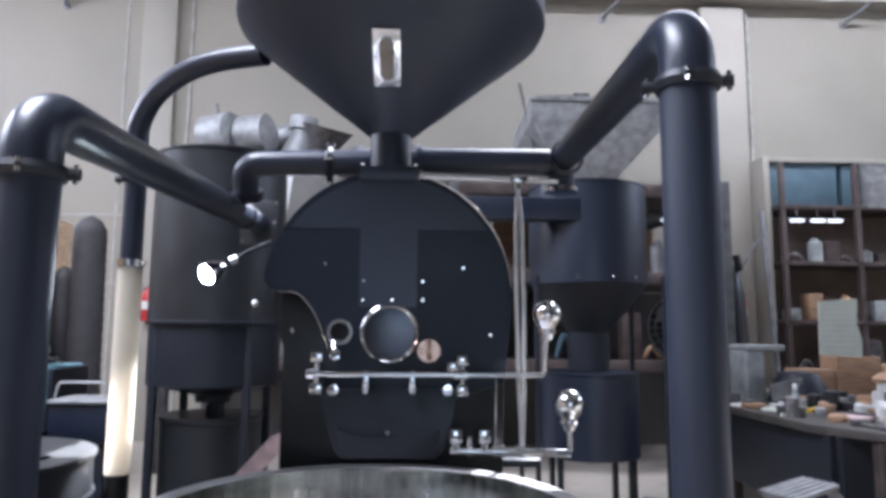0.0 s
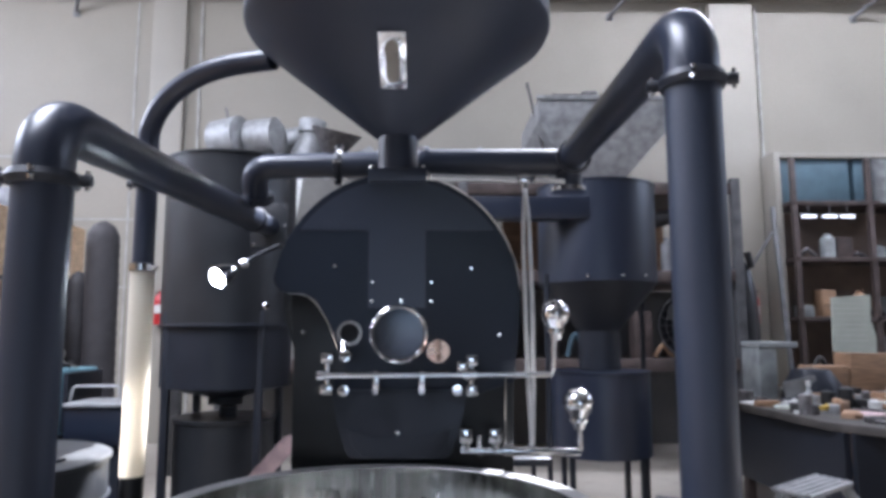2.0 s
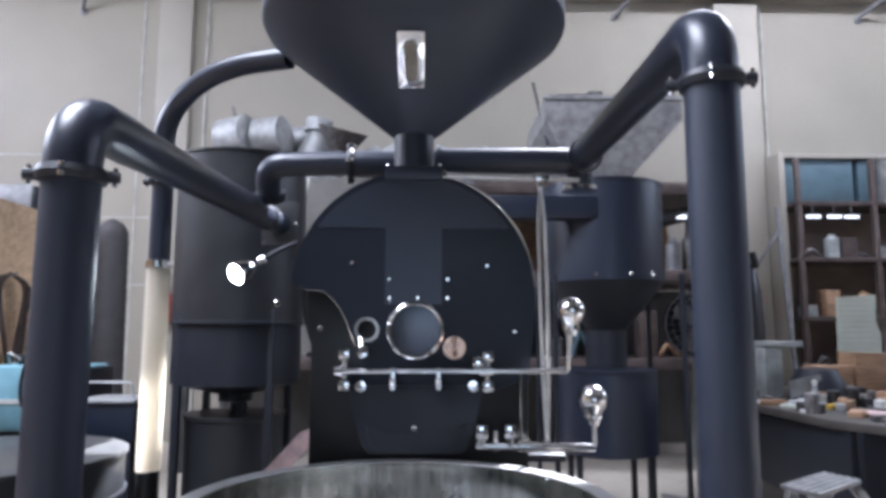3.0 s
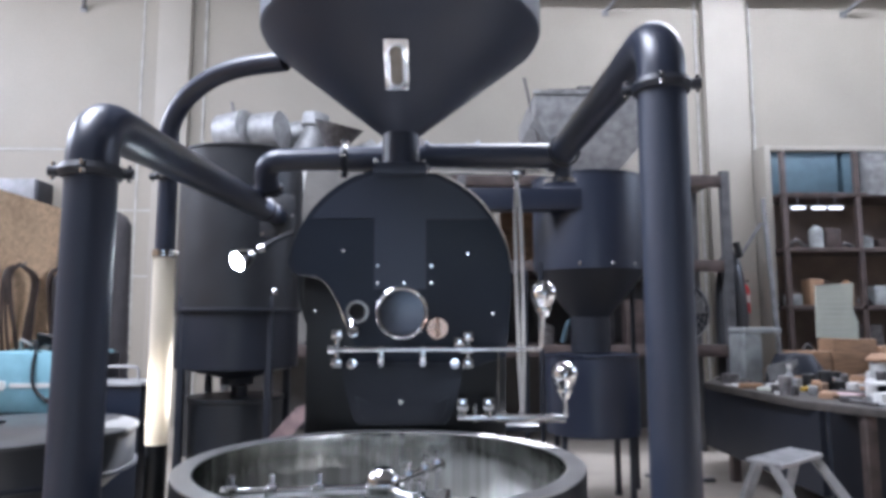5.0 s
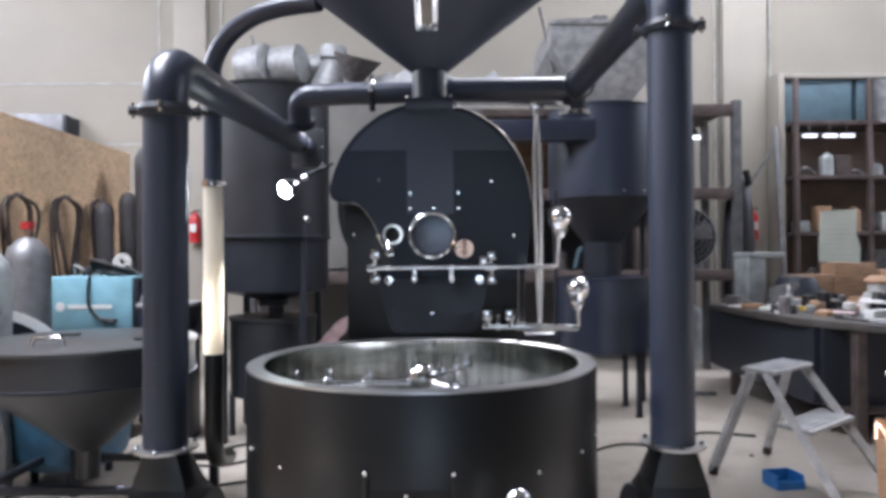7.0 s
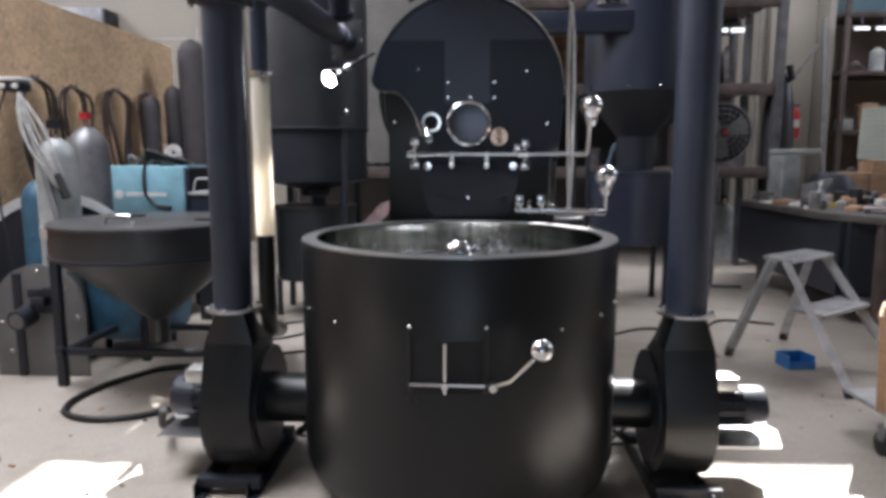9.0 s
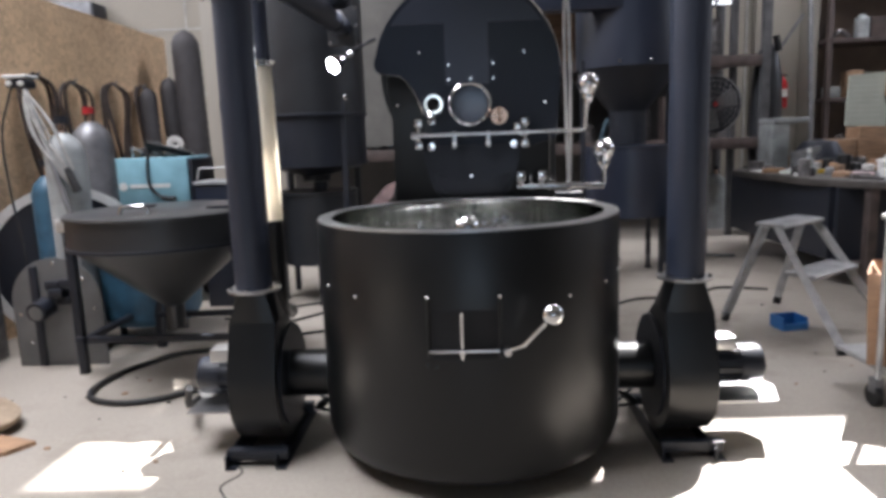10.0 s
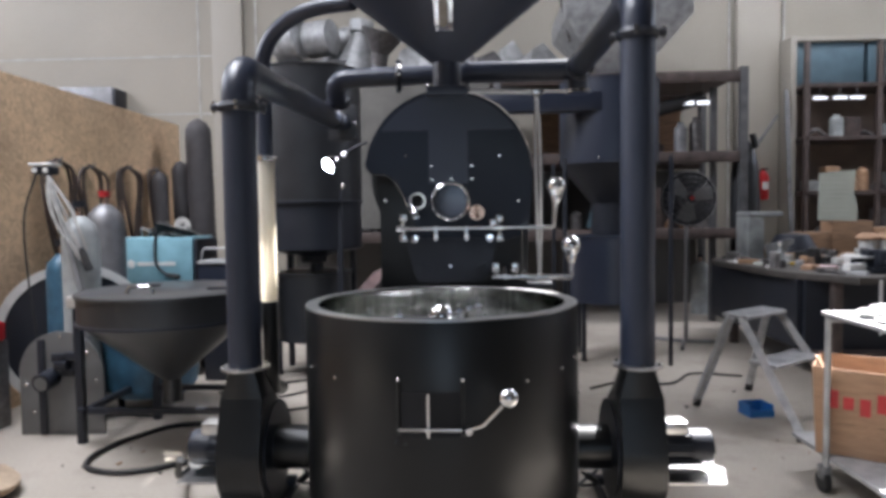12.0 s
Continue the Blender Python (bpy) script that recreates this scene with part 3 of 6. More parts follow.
part("end_flange", tube([(-0.785, 3.95, 2.345), (-0.785, 3.97, 2.315)], 0.095, 28), BLACK_FLAT, chaff)
part("drop_flange", tube([(1.01, 3.86, 2.375), (1.01, 3.86, 2.35)], 0.1, 28), CHROME, chaff)

# ---- roaster ----
RX, RY = 0.085, 2.82
roaster = thing("coffee_roaster", (RX, RY, 0), "satin black drum roaster with chrome fittings behind the cooling bin", "roaster")
part("drum_body", tube([(RX, RY + 0.03, 1.70), (RX, 4.05, 1.70)], 0.462, 64), BLACK, roaster)
part("stand", box(-0.31, 0.53, RY + 0.034, 4.0, 0.0, 1.25, 0.01), BLACK_FLAT, roaster)
back = [(-0.325, 0.9), (-0.325, 1.5), (-0.348, 1.66), (-0.335, 1.72), (-0.25, 1.74), (0.5, 1.74), (0.552, 1.5), (0.545, 0.9)]
part("lower_plate", prism(back, "y", RY, RY + 0.03, bevel=0.004), BLACK, roaster)
face = arcpts(RX, 1.712, 0.494, -2, 172, 44)
face += [(-0.410, 1.775), (-0.402, 1.745), (-0.38, 1.722), (-0.345, 1.712), (-0.29, 1.712), (-0.262, 1.70)]
face += [(-0.225, 1.66), (-0.19, 1.60), (-0.165, 1.54), (-0.13, 1.46), (-0.10, 1.40), (-0.16, 1.38), (-0.16, 1.32), (0.36, 1.32), (0.42, 1.32), (0.55, 1.36), (0.575, 1.6)]
part("front_cover", prism(face, "y", RY - 0.022, RY - 0.002, bevel=0.003), GLOSS, roaster)
band = arcpts(RX, 1.712, 0.47, 33.2, 146.8, 28) + [(-0.03, 1.969), (-0.03, 1.655), (0.2, 1.655), (0.2, 1.969)]
part("raised_panel", prism(band, "y", RY - 0.0245, RY - 0.0215), NAVY, roaster)
low = [(-0.165, 1.335), (-0.16, 1.27), (-0.135, 1.17), (-0.11, 1.10), (-0.085, 1.072), (0.28, 1.072), (0.305, 1.10), (0.33, 1.17), (0.355, 1.27), (0.362, 1.335)]
gate = part("bean_door", prism(low, "y", RY - 0.034, RY - 0.006, bevel=0.004), BLACK_FLAT, roaster, "black tapered bean discharge door")
part("chute_lip", prism([(-0.10, 1.19), (-0.085, 1.12), (-0.04, 1.075), (0.235, 1.075), (0.285, 1.12), (0.30, 1.19), (0.2, 1.15), (0, 1.15)], "y", RY - 0.040, RY - 0.033, bevel=0.003), BLACK_FLAT, gate)
for x, z in ((-0.165, 1.824), (0.385, 1.813), (-0.013, 1.758), (0.223, 1.758), (-0.013, 1.682), (0.103, 1.682), (0.223, 1.682), (0.493, 1.548)):
    part("cover_bolt", bolt((x, RY - 0.026, z), (0, -1, 0), 0.0065, 0.005), CHROME, roaster)
for x, z in ((-0.29, 1.559), (-0.345, 1.72)):
    part("plate_bolt", bolt((x, RY, z), (0, -1, 0), 0.010, 0.008), CHROME, roaster)
part("door_bolt", bolt((0.092, RY - 0.05, 1.172), (0, -1, 0), 0.010, 0.008), CHROME, gate)
# edge wire round the cover
part("cover_bead", tube([(x, RY - 0.024, z) for x, z in arcpts(RX, 1.712, 0.492, 2, 75, 30)], 0.005, 8), CHROME, roaster, "thin chrome line along the cover edge")
# The edge highlight down the cheek is modelled as a fine chrome line.
cheek = [(-0.35, RY - 0.024, 1.712), (-0.29, RY - 0.024, 1.71), (-0.255, RY - 0.024, 1.692), (-0.22, RY - 0.024, 1.652), (-0.187, RY - 0.024, 1.595), (-0.165, RY - 0.024, 1.54), (-0.14, RY - 0.03, 1.48)]
part("cheek_bead", tube(curve_through(cheek, 6), 0.0018, 8), CHROME, roaster, "thin chrome line along the cover edge")
port = part("sight_port", lathe([(0.098, 0.0), (0.113, 0.0), (0.115, 0.012), (0.108, 0.018), (0.1, 0.016), (0.098, 0.008)], (0.094, RY - 0.022, 1.552), (0, -1, 0), 48, ring=True), CHROME, roaster, "round chrome sight port")
part("port_glass", lathe([(0, 0.012), (0.06, 0.0115), (0.1, 0.009), (0.1, 0.0)], (0.094, RY - 0.022, 1.552), (0, -1, 0), 48), PORTGLASS, port, "dark mirroring glass")
for k in range(4):
    a = radians(45 + 90 * k)
    part("port_screw", bolt((0.094 + 0.106 * math.cos(a), RY - 0.039, 1.552 + 0.106 * math.sin(a)), (0, -1, 0), 0.005, 0.004), CHROME, port)
ring = part("sampler_ring", lathe([(0.036, 0.0), (0.05, 0.0), (0.05, 0.03), (0.036, 0.03)], (-0.098, RY - 0.024, 1.555), (0, -1, 0), 32, ring=True), CHROME, roaster, "chrome trier sleeve")
part("sampler_bore", lathe([(0, 0.012), (0.037, 0.012), (0.037, 0)], (-0.098, RY - 0.024, 1.555), (0, -1, 0), 24), HOLE, ring)
part("sampler_handle", tube([(-0.12, RY - 0.06, 1.52), (-0.112, RY - 0.09, 1.475), (-0.09, RY - 0.1, 1.462)], [0.01, 0.016, 0.02], 14), CHROME, ring)
part("sampler_knob", lathe([(0, 0.03), (0.02, 0.026), (0.026, 0.01), (0.02, -0.01), (0, -0.012)], (-0.105, RY - 0.1, 1.468), (0, -1, 0.2), 16), CHROME, ring)
dial = part("dial", lathe([(0.0, 0.012), (0.034, 0.012), (0.036, 0.02), (0.045, 0.02), (0.046, 0.0)], (0.25, RY - 0.024, 1.484), (0, -1, 0), 32), BRASS, roaster, "copper-coloured round dial")
part("dial_grip", box(0.24, 0.26, RY - 0.062, RY - 0.04, 1.445, 1.53, 0.006), BRASS, dial)
BZ = 1.394
bar = part("locking_bar", tube([(-0.215, RY - 0.065, BZ), (0.685, RY - 0.065, BZ)], 0.0115, 16), CHROME, roaster, "long chrome locking bar")
for x, dz in ((-0.182, 0.065), (-0.182, -0.055), (0.381, 0.055), (0.381, -0.06), (0.345, 0.03)):
    part("bracket_block", box(x - 0.024, x + 0.024, RY - 0.075, RY - 0.024, BZ + dz - 0.022, BZ + dz + 0.022, 0.006), CHROME, bar)
    part("bracket_post", tube([(x, RY - 0.05, BZ), (x, RY - 0.05, BZ + dz)], 0.012, 12), CHROME, bar)
for x in (-0.205, 0.36, 0.385):
    part("bar_collar", tube([(x - 0.014, RY - 0.065, BZ), (x + 0.014, RY - 0.065, BZ)], 0.021, 16), CHROME, bar)
for x in (0.008, 0.187):
    part("bar_clip", box(x - 0.013, x + 0.013, RY - 0.075, RY - 0.035, BZ - 0.075, BZ + 0.016, 0.005), CHROME, bar)
    part("clip_screw", bolt((x, RY - 0.076, BZ - 0.055), (0, -1, 0), 0.008, 0.006), CHROME, bar)
for x in (-0.12, 0.325):
    part("cam", lathe([(0, 0.02), (0.022, 0.018), (0.026, 0)], (x, RY - 0.036, BZ - 0.062), (0, -1, 0), 16), CHROME, bar)


def bulb_knob(parent, c, r, down):
    """Pear-shaped polished knob on its stem."""
    c = Vector(c)
    kn = part("knob", lathe([(0, r), (r * 0.5, r * 0.87), (r * 0.87, r * 0.5), (r, 0), (r * 0.86, -r * 0.5), (r * 0.55, -r * 0.9), (r * 0.42, -r * 1.4), (r * 0.36, -r * 1.7), (0, -r * 1.7)], c, -Vector(down), 32), CHROME, parent, "polished chrome ball knob")
    part("knob_band", lathe([(r * 0.38, -r * 1.3), (r * 0.62, -r * 1.25), (r * 0.62, -r * 1.05), (r * 0.5, -r * 1.0)], c, -Vector(down), 24), CHROME, kn)


lev = part("bar_lever", tube(bend((0.67, RY - 0.065, BZ), (0.695, RY - 0.07, BZ), (0.70, RY - 0.12, 1.60), 0.012, 4), 0.010, 12), CHROME, roaster, "chrome lever with ball knob")
bulb_knob(lev, (0.70, RY - 0.13, 1.628), 0.057, (0, 0.0, -1))
lz = 1.105
low_bar = part("lower_bar", tube([(0.335, RY - 0.05, lz), (0.80, RY - 0.05, lz - 0.008)], 0.0165, 16), CHROME, roaster, "thick chrome lower bar")
lev = part("lower_lever", tube(bend((0.785, RY - 0.05, lz), (0.80, RY - 0.05, lz), (0.795, RY - 0.06, 1.26), 0.012, 4), 0.011, 12), CHROME, low_bar)
bulb_knob(lev, (0.795, RY - 0.062, 1.285), 0.059, (0, 0, -1))
for x in (0.357, 0.468):
    part("bracket_block", box(x - 0.025, x + 0.025, RY - 0.075, RY - 0.02, lz + 0.03, lz + 0.085, 0.006), CHROME, low_bar)
    part("bracket_post", tube([(x, RY - 0.05, lz), (x, RY - 0.05, lz + 0.05)], 0.02, 12), CHROME, low_bar)
for x in (0.41, 0.51, 0.53, 0.61):
    part("bar_collar", tube([(x - 0.012, RY - 0.05, lz), (x + 0.012, RY - 0.05, lz)], 0.026, 16), CHROME, low_bar)
part("bar_screw", tube([(0.41, RY - 0.06, lz), (0.41, RY - 0.06, lz + 0.06)], 0.012, 10), CHROME, low_bar)
# valve linkage on the east side of the cover
valve = part("valve_arm", tube([(0.20, RY - 0.02, 2.19), (0.645, RY - 0.02, 2.178)], 0.0135, 14), BARE, roaster, "chrome arm of the hopper valve")
part("valve_arm_rear", tube([(0.20, RY + 0.06, 2.215), (0.80, RY + 0.12, 2.205)], 0.010, 12), BARE, valve)
part("valve_knob", lathe([(0, 0.022), (0.02, 0.015), (0.025, 0), (0.02, -0.015), (0, -0.022)], (0.205, RY - 0.02, 2.195), (1, 0, 0), 16), CHROME, valve)
part("fork", box(0.575, 0.645, RY - 0.045, RY + 0.005, 2.165, 2.195, 0.006), CHROME, valve)
part("fork_pin", tube([(0.605, RY - 0.02, 2.2), (0.605, RY - 0.02, 2.13)], 0.016, 12), CHROME, valve)
for dx in (-0.011, 0.011):
    part("pull_rod", tube([(0.605, RY - 0.03, 2.14), (0.606 + dx, RY - 0.04, 2.0), (0.609 + dx * 1.3, RY - 0.05, 1.7), (0.612 + dx, RY - 0.055, 1.35), (0.615, RY - 0.055, lz)], 0.0085, 10), BARE, valve, "thin bare pull rod")
part("thin_rod", tube([(0.515, RY - 0.03, BZ - 0.01), (0.512, RY - 0.03, lz + 0.01)], 0.004, 8), CHROME, roaster)
part("side_tray", box(0.52, 0.70, RY + 0.02, RY + 0.2, 1.03, 1.06, 0.004), BLACK_FLAT, roaster)

# ---- bean hopper ----
HX, HY = 0.083, 2.86
hop = thing("bean_hopper", (HX, HY, 2.19), "satin blue-black conical bean hopper on top of the roaster", "hopper")
part("cone", lathe([(0.084, 2.365), (0.10, 2.375), (0.628, 2.80), (0.642, 2.828)], (HX, HY, 0), seg=80), POWDER, hop)
part("cylinder", lathe([(0.642, 2.828), (0.643, 3.22), (0.636, 3.22), (0.635, 2.83)], (HX, HY, 0), seg=80, ring=True), POWDER, hop)
part("cover", lathe([(0.65, 3.215), (0.65, 3.235), (0.3, 3.28), (0, 3.29)], (HX, HY, 0), seg=64), NAVY, hop)
neck = part("neck", lathe([(0.084, 2.2), (0.084, 2.37), (0.08, 2.37), (0.08, 2.2)], (HX, HY, 0), seg=40, ring=True), NAVY, hop)
part("neck_base", prism([(HX - 0.118, HY - 0.09), (HX + 0.118, HY - 0.09), (HX + 0.118, HY + 0.13), (HX - 0.118, HY + 0.13)], "z", 2.165, 2.222, bevel=0.006), NAVY, neck)
for dx in (-0.105, 0.105):
    for y in (HY - 0.075, HY + 0.1):
        part("base_bolt", bolt((HX + dx, y, 2.222), (0, 0, 1), 0.010, 0.014), CHROME, neck)
# sight glass lying on the cone's front
slope = math.atan2(0.425, 0.515)
M = Matrix.Translation((HX - 0.005, HY - 0.345, 2.572)) @ Matrix.Rotation(math.pi / 2 - slope, 4, "X")
bm = box(-0.052, 0.052, -0.016, 0.0, -0.118, 0.118, 0.004)
hole_outline = [(x, z) for x, z in arcpts(0, 0.06, 0.026, 0, 180, 10)] + [(x, z) for x, z in arcpts(0, -0.06, 0.026, 180, 360, 10)]
bmesh.ops.transform(bm, matrix=M, verts=bm.verts)
sg = part("sight_glass", bm, CHROME, hop, "chrome framed oblong sight glass")
bm = prism(hole_outline, "y", -0.0215, -0.015)
bmesh.ops.transform(bm, matrix=M, verts=bm.verts)
part("sight_pane", bm, SIGHT, sg, "dark amber pane")
for x in (-0.042, 0.042):
    for z in (-0.105, 0, 0.105):
        p = M @ Vector((x, -0.017, z))
        part("frame_screw", bolt(p, M.to_3x3() @ Vector((0, -1, 0)), 0.006, 0.004), CHROME, sg)

# ---- pneumatic loader pipe with clear tube ----
LX, LY = -1.165, 3.35
loader = thing("loader_pipe", (LX, LY, 0), "thin black bean loader pipe with a clear section", "pipe")
part("lower_pipe", tube(bend((LX, LY, 0.90), (LX, LY, 0.30), (LX - 0.05, LY + 0.4, 0.2), 0.15, 8), 0.052, 24), BLACK, loader)
clear = part("clear_tube", lathe([(0.056, 0.90), (0.056, 1.865), (0.049, 1.865), (0.049, 0.90)], (LX, LY, 0), seg=32, ring=True), ACRYLIC, loader, "dusty clear acrylic tube")
clear.visible_shadow = False
part("tube_band", lathe([(0.057, 1.85), (0.06, 1.85), (0.06, 1.885), (0.057, 1.885)], (LX, LY, 0), seg=32, ring=True), CHROME, loader)
part("band_screw", tube([(LX + 0.055, LY - 0.03, 1.87), (LX + 0.085, LY - 0.03, 1.87)], 0.010, 8), CHROME, loader)
part("upper_pipe", tube([(LX, LY, 1.86), (LX, LY, 2.30)], 0.05, 24), NAVY, loader)
arch = curve_through([(LX, LY, 2.29), (LX, LY, 2.42), (-1.155, 3.33, 2.55), (-1.07, 3.29, 2.68), (-0.92, 3.23, 2.77), (-0.74, 3.16, 2.805), (-0.5, 3.06, 2.80)], 8)
part("arch", tube(arch, 0.05, 24), NAVY, loader)
pipe_clamp(loader, (LX, LY, 2.28), (0, 0, 1), 0.05, (1, -0.1, 0))

# ---- hand lamp on the roaster's side ----
lamp = thing("work_lamp", (-0.42, 2.86, 1.90), "small lit inspection lamp on a black arm", "lamp")
part("arm", tube(curve_through([(-0.40, 2.86, 1.915), (-0.47, 2.84, 1.88), (-0.525, 2.81, 1.84)], 5), 0.009, 10), BLACK_FLAT, lamp)
part("joint", lathe([(0, 0.02), (0.016, 0.016), (0.018, -0.012), (0, -0.018)], (-0.53, 2.805, 1.835), (-1, -0.3, -0.4), 14), CHROME, lamp)
head = part("head", lathe([(0.012, -0.03), (0.022, -0.02), (0.045, 0.03), (0.052, 0.06), (0.046, 0.06), (0.02, -0.012)], (-0.575, 2.775, 1.80), (-0.7, -0.6, -0.5), 24), CHROME, lamp, "chrome lamp reflector")
part("bulb", lathe([(0, 0.04), (0.024, 0.034), (0.034, 0.012), (0.03, -0.01), (0, -0.02)], (-0.603, 2.752, 1.778), (-0.7, -0.6, -0.5), 20), BULB, lamp, "glowing white bulb")


# ---- cyclones and collecting drums behind the roaster ----
def cyclone_west():
    x, y, r = -1.25, 5.05, 0.462
    t = thing("cyclone", (x, y, 0), "tall dark grey cyclone standing on legs", "cyclone", "dust cyclones")
    part("cylinder", lathe([(r, 1.60), (r, 2.78), (r + 0.01, 2.785), (r + 0.01, 2.80), (0, 2.82)], (x, y, 0), seg=64), SMOKE, t)
    part("skirt", lathe([(r - 0.012, 1.62), (r - 0.012, 1.18), (0.12, 1.10), (0.12, 1.05), (0, 1.05)], (x, y, 0), seg=64), BLACK_FLAT, t)
    part("seam", lathe([(r, 1.59), (r + 0.012, 1.595), (r + 0.012, 1.61), (r, 1.615)], (x, y, 0), seg=64, ring=True), BLACK_FLAT, t)
    pf = part("inlet_plate", box(-0.99, -0.74, 4.585, 4.61, 2.12, 2.42, 0.003), SMOKE, t)
    for dx in (-0.97, -0.76):
        for z in (2.14, 2.27, 2.40):
            part("plate_bolt", bolt((dx, 4.585, z), (0, -1, 0), 0.010, 0.008), CHROME, pf)
    part("inspection_bolt", bolt((-0.9, 4.70, 1.735), (0.6, -0.8, 0), 0.024, 0.02), CHROME, t)
    for a in (45, 135, 225, 315):
        lx, ly = x + 0.44 * math.cos(radians(a)), y + 0.44 * math.sin(radians(a))
        part("leg", box(lx - 0.025, lx + 0.025, ly - 0.025, ly + 0.025, 0, 1.7, 0.004), BLACK_FLAT, t)
    t2 = thing("collecting_drum", (x, y, 0), "dark collecting drum under the cyclone", "drum", "collecting drums")
    part("drum", lathe([(0, 0.34), (0.34, 0.34), (0.345, 0.93), (0.355, 0.94), (0.355, 0.965), (0, 0.975)], (x, y, 0), seg=48), SMOKE, t2)
    part("inlet", tube([(x + 0.05, y - 0.1, 0.97), (x + 0.05, y - 0.1, 1.045)], 0.06, 20), BLACK_FLAT, t2)
    for a in (10, 100, 190, 280):
        lx, ly = x + 0.33 * math.cos(radians(a)), y + 0.33 * math.sin(radians(a))
        lg = part("leg", box(lx - 0.02, lx + 0.02, ly - 0.02, ly + 0.02, 0.02, 0.36, 0.003), BLACK_FLAT, t2)
        part("foot", tube([(lx, ly, 0), (lx, ly, 0.02)], 0.03, 12), RUBBER, lg)


def cyclone_east():
    x, y, r = 1.62, 5.70, 0.485
    t = thing("cyclone", (x, y, 0), "blue-black cyclone with conical bottom on a frame", "cyclone", "dust cyclones")
    part("cylinder", lathe([(r, 1.95), (r, 2.74), (r + 0.008, 2.745), (r + 0.008, 2.76), (0, 2.78)], (x, y, 0), seg=64), NAVY, t)
    part("cone", lathe([(r, 1.95), (0.17, 1.56), (0.17, 1.25)], (x, y, 0), seg=48), BLACK_FLAT, t)
    for a in (-112, -80, -55):
        part("bolt", bolt((x + r * math.cos(radians(a)), y + r * math.sin(radians(a)), 1.99), (math.cos(radians(a)), math.sin(radians(a)), 0), 0.014, 0.012), CHROME, t)
    part("inlet_duct", box(0.33, 1.5, 5.24, 5.42, 2.43, 2.61, 0.01), NAVY, t)
    part("duct_stay", tube([(0.45, 5.33, 2.44), (0.45, 5.33, 0.0)], 0.02, 10), BLACK_FLAT, t)
    for dx in (-0.5, 0.5):
        for dy in (-0.42, 0.42):
            part("post", box(x + dx - 0.018, x + dx + 0.018, y + dy - 0.018, y + dy + 0.018, 0, 2.0, 0.004), BLACK_FLAT, t)
    t2 = thing("collecting_drum", (x, y, 0), "blue-black collecting drum on short legs under the cone", "drum", "collecting drums")
    part("drum", lathe([(0, 0.58), (0.395, 0.58), (0.40, 1.22), (0.41, 1.225), (0.41, 1.24), (0, 1.247)], (x, y, 0), seg=48), NAVY, t2)
    for a in (40, 140, 215, 320):
        lx, ly = x + 0.35 * math.cos(radians(a)), y + 0.35 * math.sin(radians(a))
        lg = part("leg", box(lx - 0.022, lx + 0.022, ly - 0.022, ly + 0.022, 0.02, 0.6, 0.003), BLACK_FLAT, t2)
        part("foot", tube([(lx, ly, 0), (lx, ly, 0.02)], 0.035, 12), RUBBER, lg)


cyclone_west()
cyclone_east()
red = thing("signal_sheet", (-0.55, 3.5, 0), "red and white folded sheet metal leaning by the roaster", "sheet")
part("sheet", prism([(-0.62, 0.78), (-0.36, 1.06), (-0.34, 1.14), (-0.40, 1.12), (-0.64, 0.86)], "y", 3.02, 3.03), PINK, red)
part("prop", tube([(-0.5, 3.05, 0), (-0.5, 3.035, 0.95)], 0.012, 8), BLACK_FLAT, red)

# ---- feed hopper with lid on its stand ----
FX, FY, FR = -1.76, 3.12, 0.54
fh = thing("feed_hopper", (FX, FY, 0), "dark grey funnel hopper with flat lid on a steel stand", "hopper")
part("body", lathe([(FR, 1.0), (FR, 0.835), (FR - 0.01, 0.825), (0.06, 0.43), (0.06, 0.28), (0, 0.28)], (FX, FY, 0), seg=64), DUSKPAINT, fh)
lid = part("lid", lathe([(FR + 0.012, 0.995), (FR + 0.012, 1.012), (FR, 1.018), (0, 1.022)], (FX, FY, 0), seg=64), LIDGREY, fh, "flat grey steel lid")
hy = 2.80
part("handle", tube(bend((-1.87, hy, 1.02), (-1.86, hy, 1.062), (-1.79, hy, 1.064), 0.02, 5) + bend((-1.785, hy, 1.064), (-1.72, hy, 1.062), (-1.71, hy, 1.02), 0.02, 5), 0.011, 12), CHROME, lid, "chrome bow handle")
for x, y in ((-1.95, 3.25), (-1.40, 3.05)):
    part("vent_plate", box(x - 0.07, x + 0.07, y - 0.03, y + 0.03, 1.02, 1.032, 0.004), BLACK_FLAT, lid)
part("lip", lathe([(FR + 0.002, 0.82), (FR + 0.012, 0.824), (FR + 0.012, 0.838), (FR + 0.002, 0.842)], (FX, FY, 0), seg=64, ring=True), BLACK_FLAT, fh)
for x, y in ((-2.36, 3.10), (-1.25, 2.86), (-2.1, 3.62), (-1.25, 3.6)):
    lg = part("leg", box(x - 0.025, x + 0.025, y - 0.025, y + 0.025, 0, 0.90, 0.004), BLACK_FLAT, fh)
part("cross_bar", box(-2.34, -1.27, 3.0, 3.04, 0.22, 0.26, 0.004, turn=None), BLACK_FLAT, fh)
part("cross_bar", box(-2.1, -1.27, 3.58, 3.62, 0.22, 0.26, 0.004), BLACK_FLAT, fh)
part("side_bar", box(-2.3, -2.26, 3.0, 3.62, 0.22, 0.26, 0.004), BLACK_FLAT, fh)
part("clamp_block", box(-2.41, -2.31, 3.05, 3.15, 0.90, 0.98, 0.01), BARE, fh, "bare metal block on the leg")

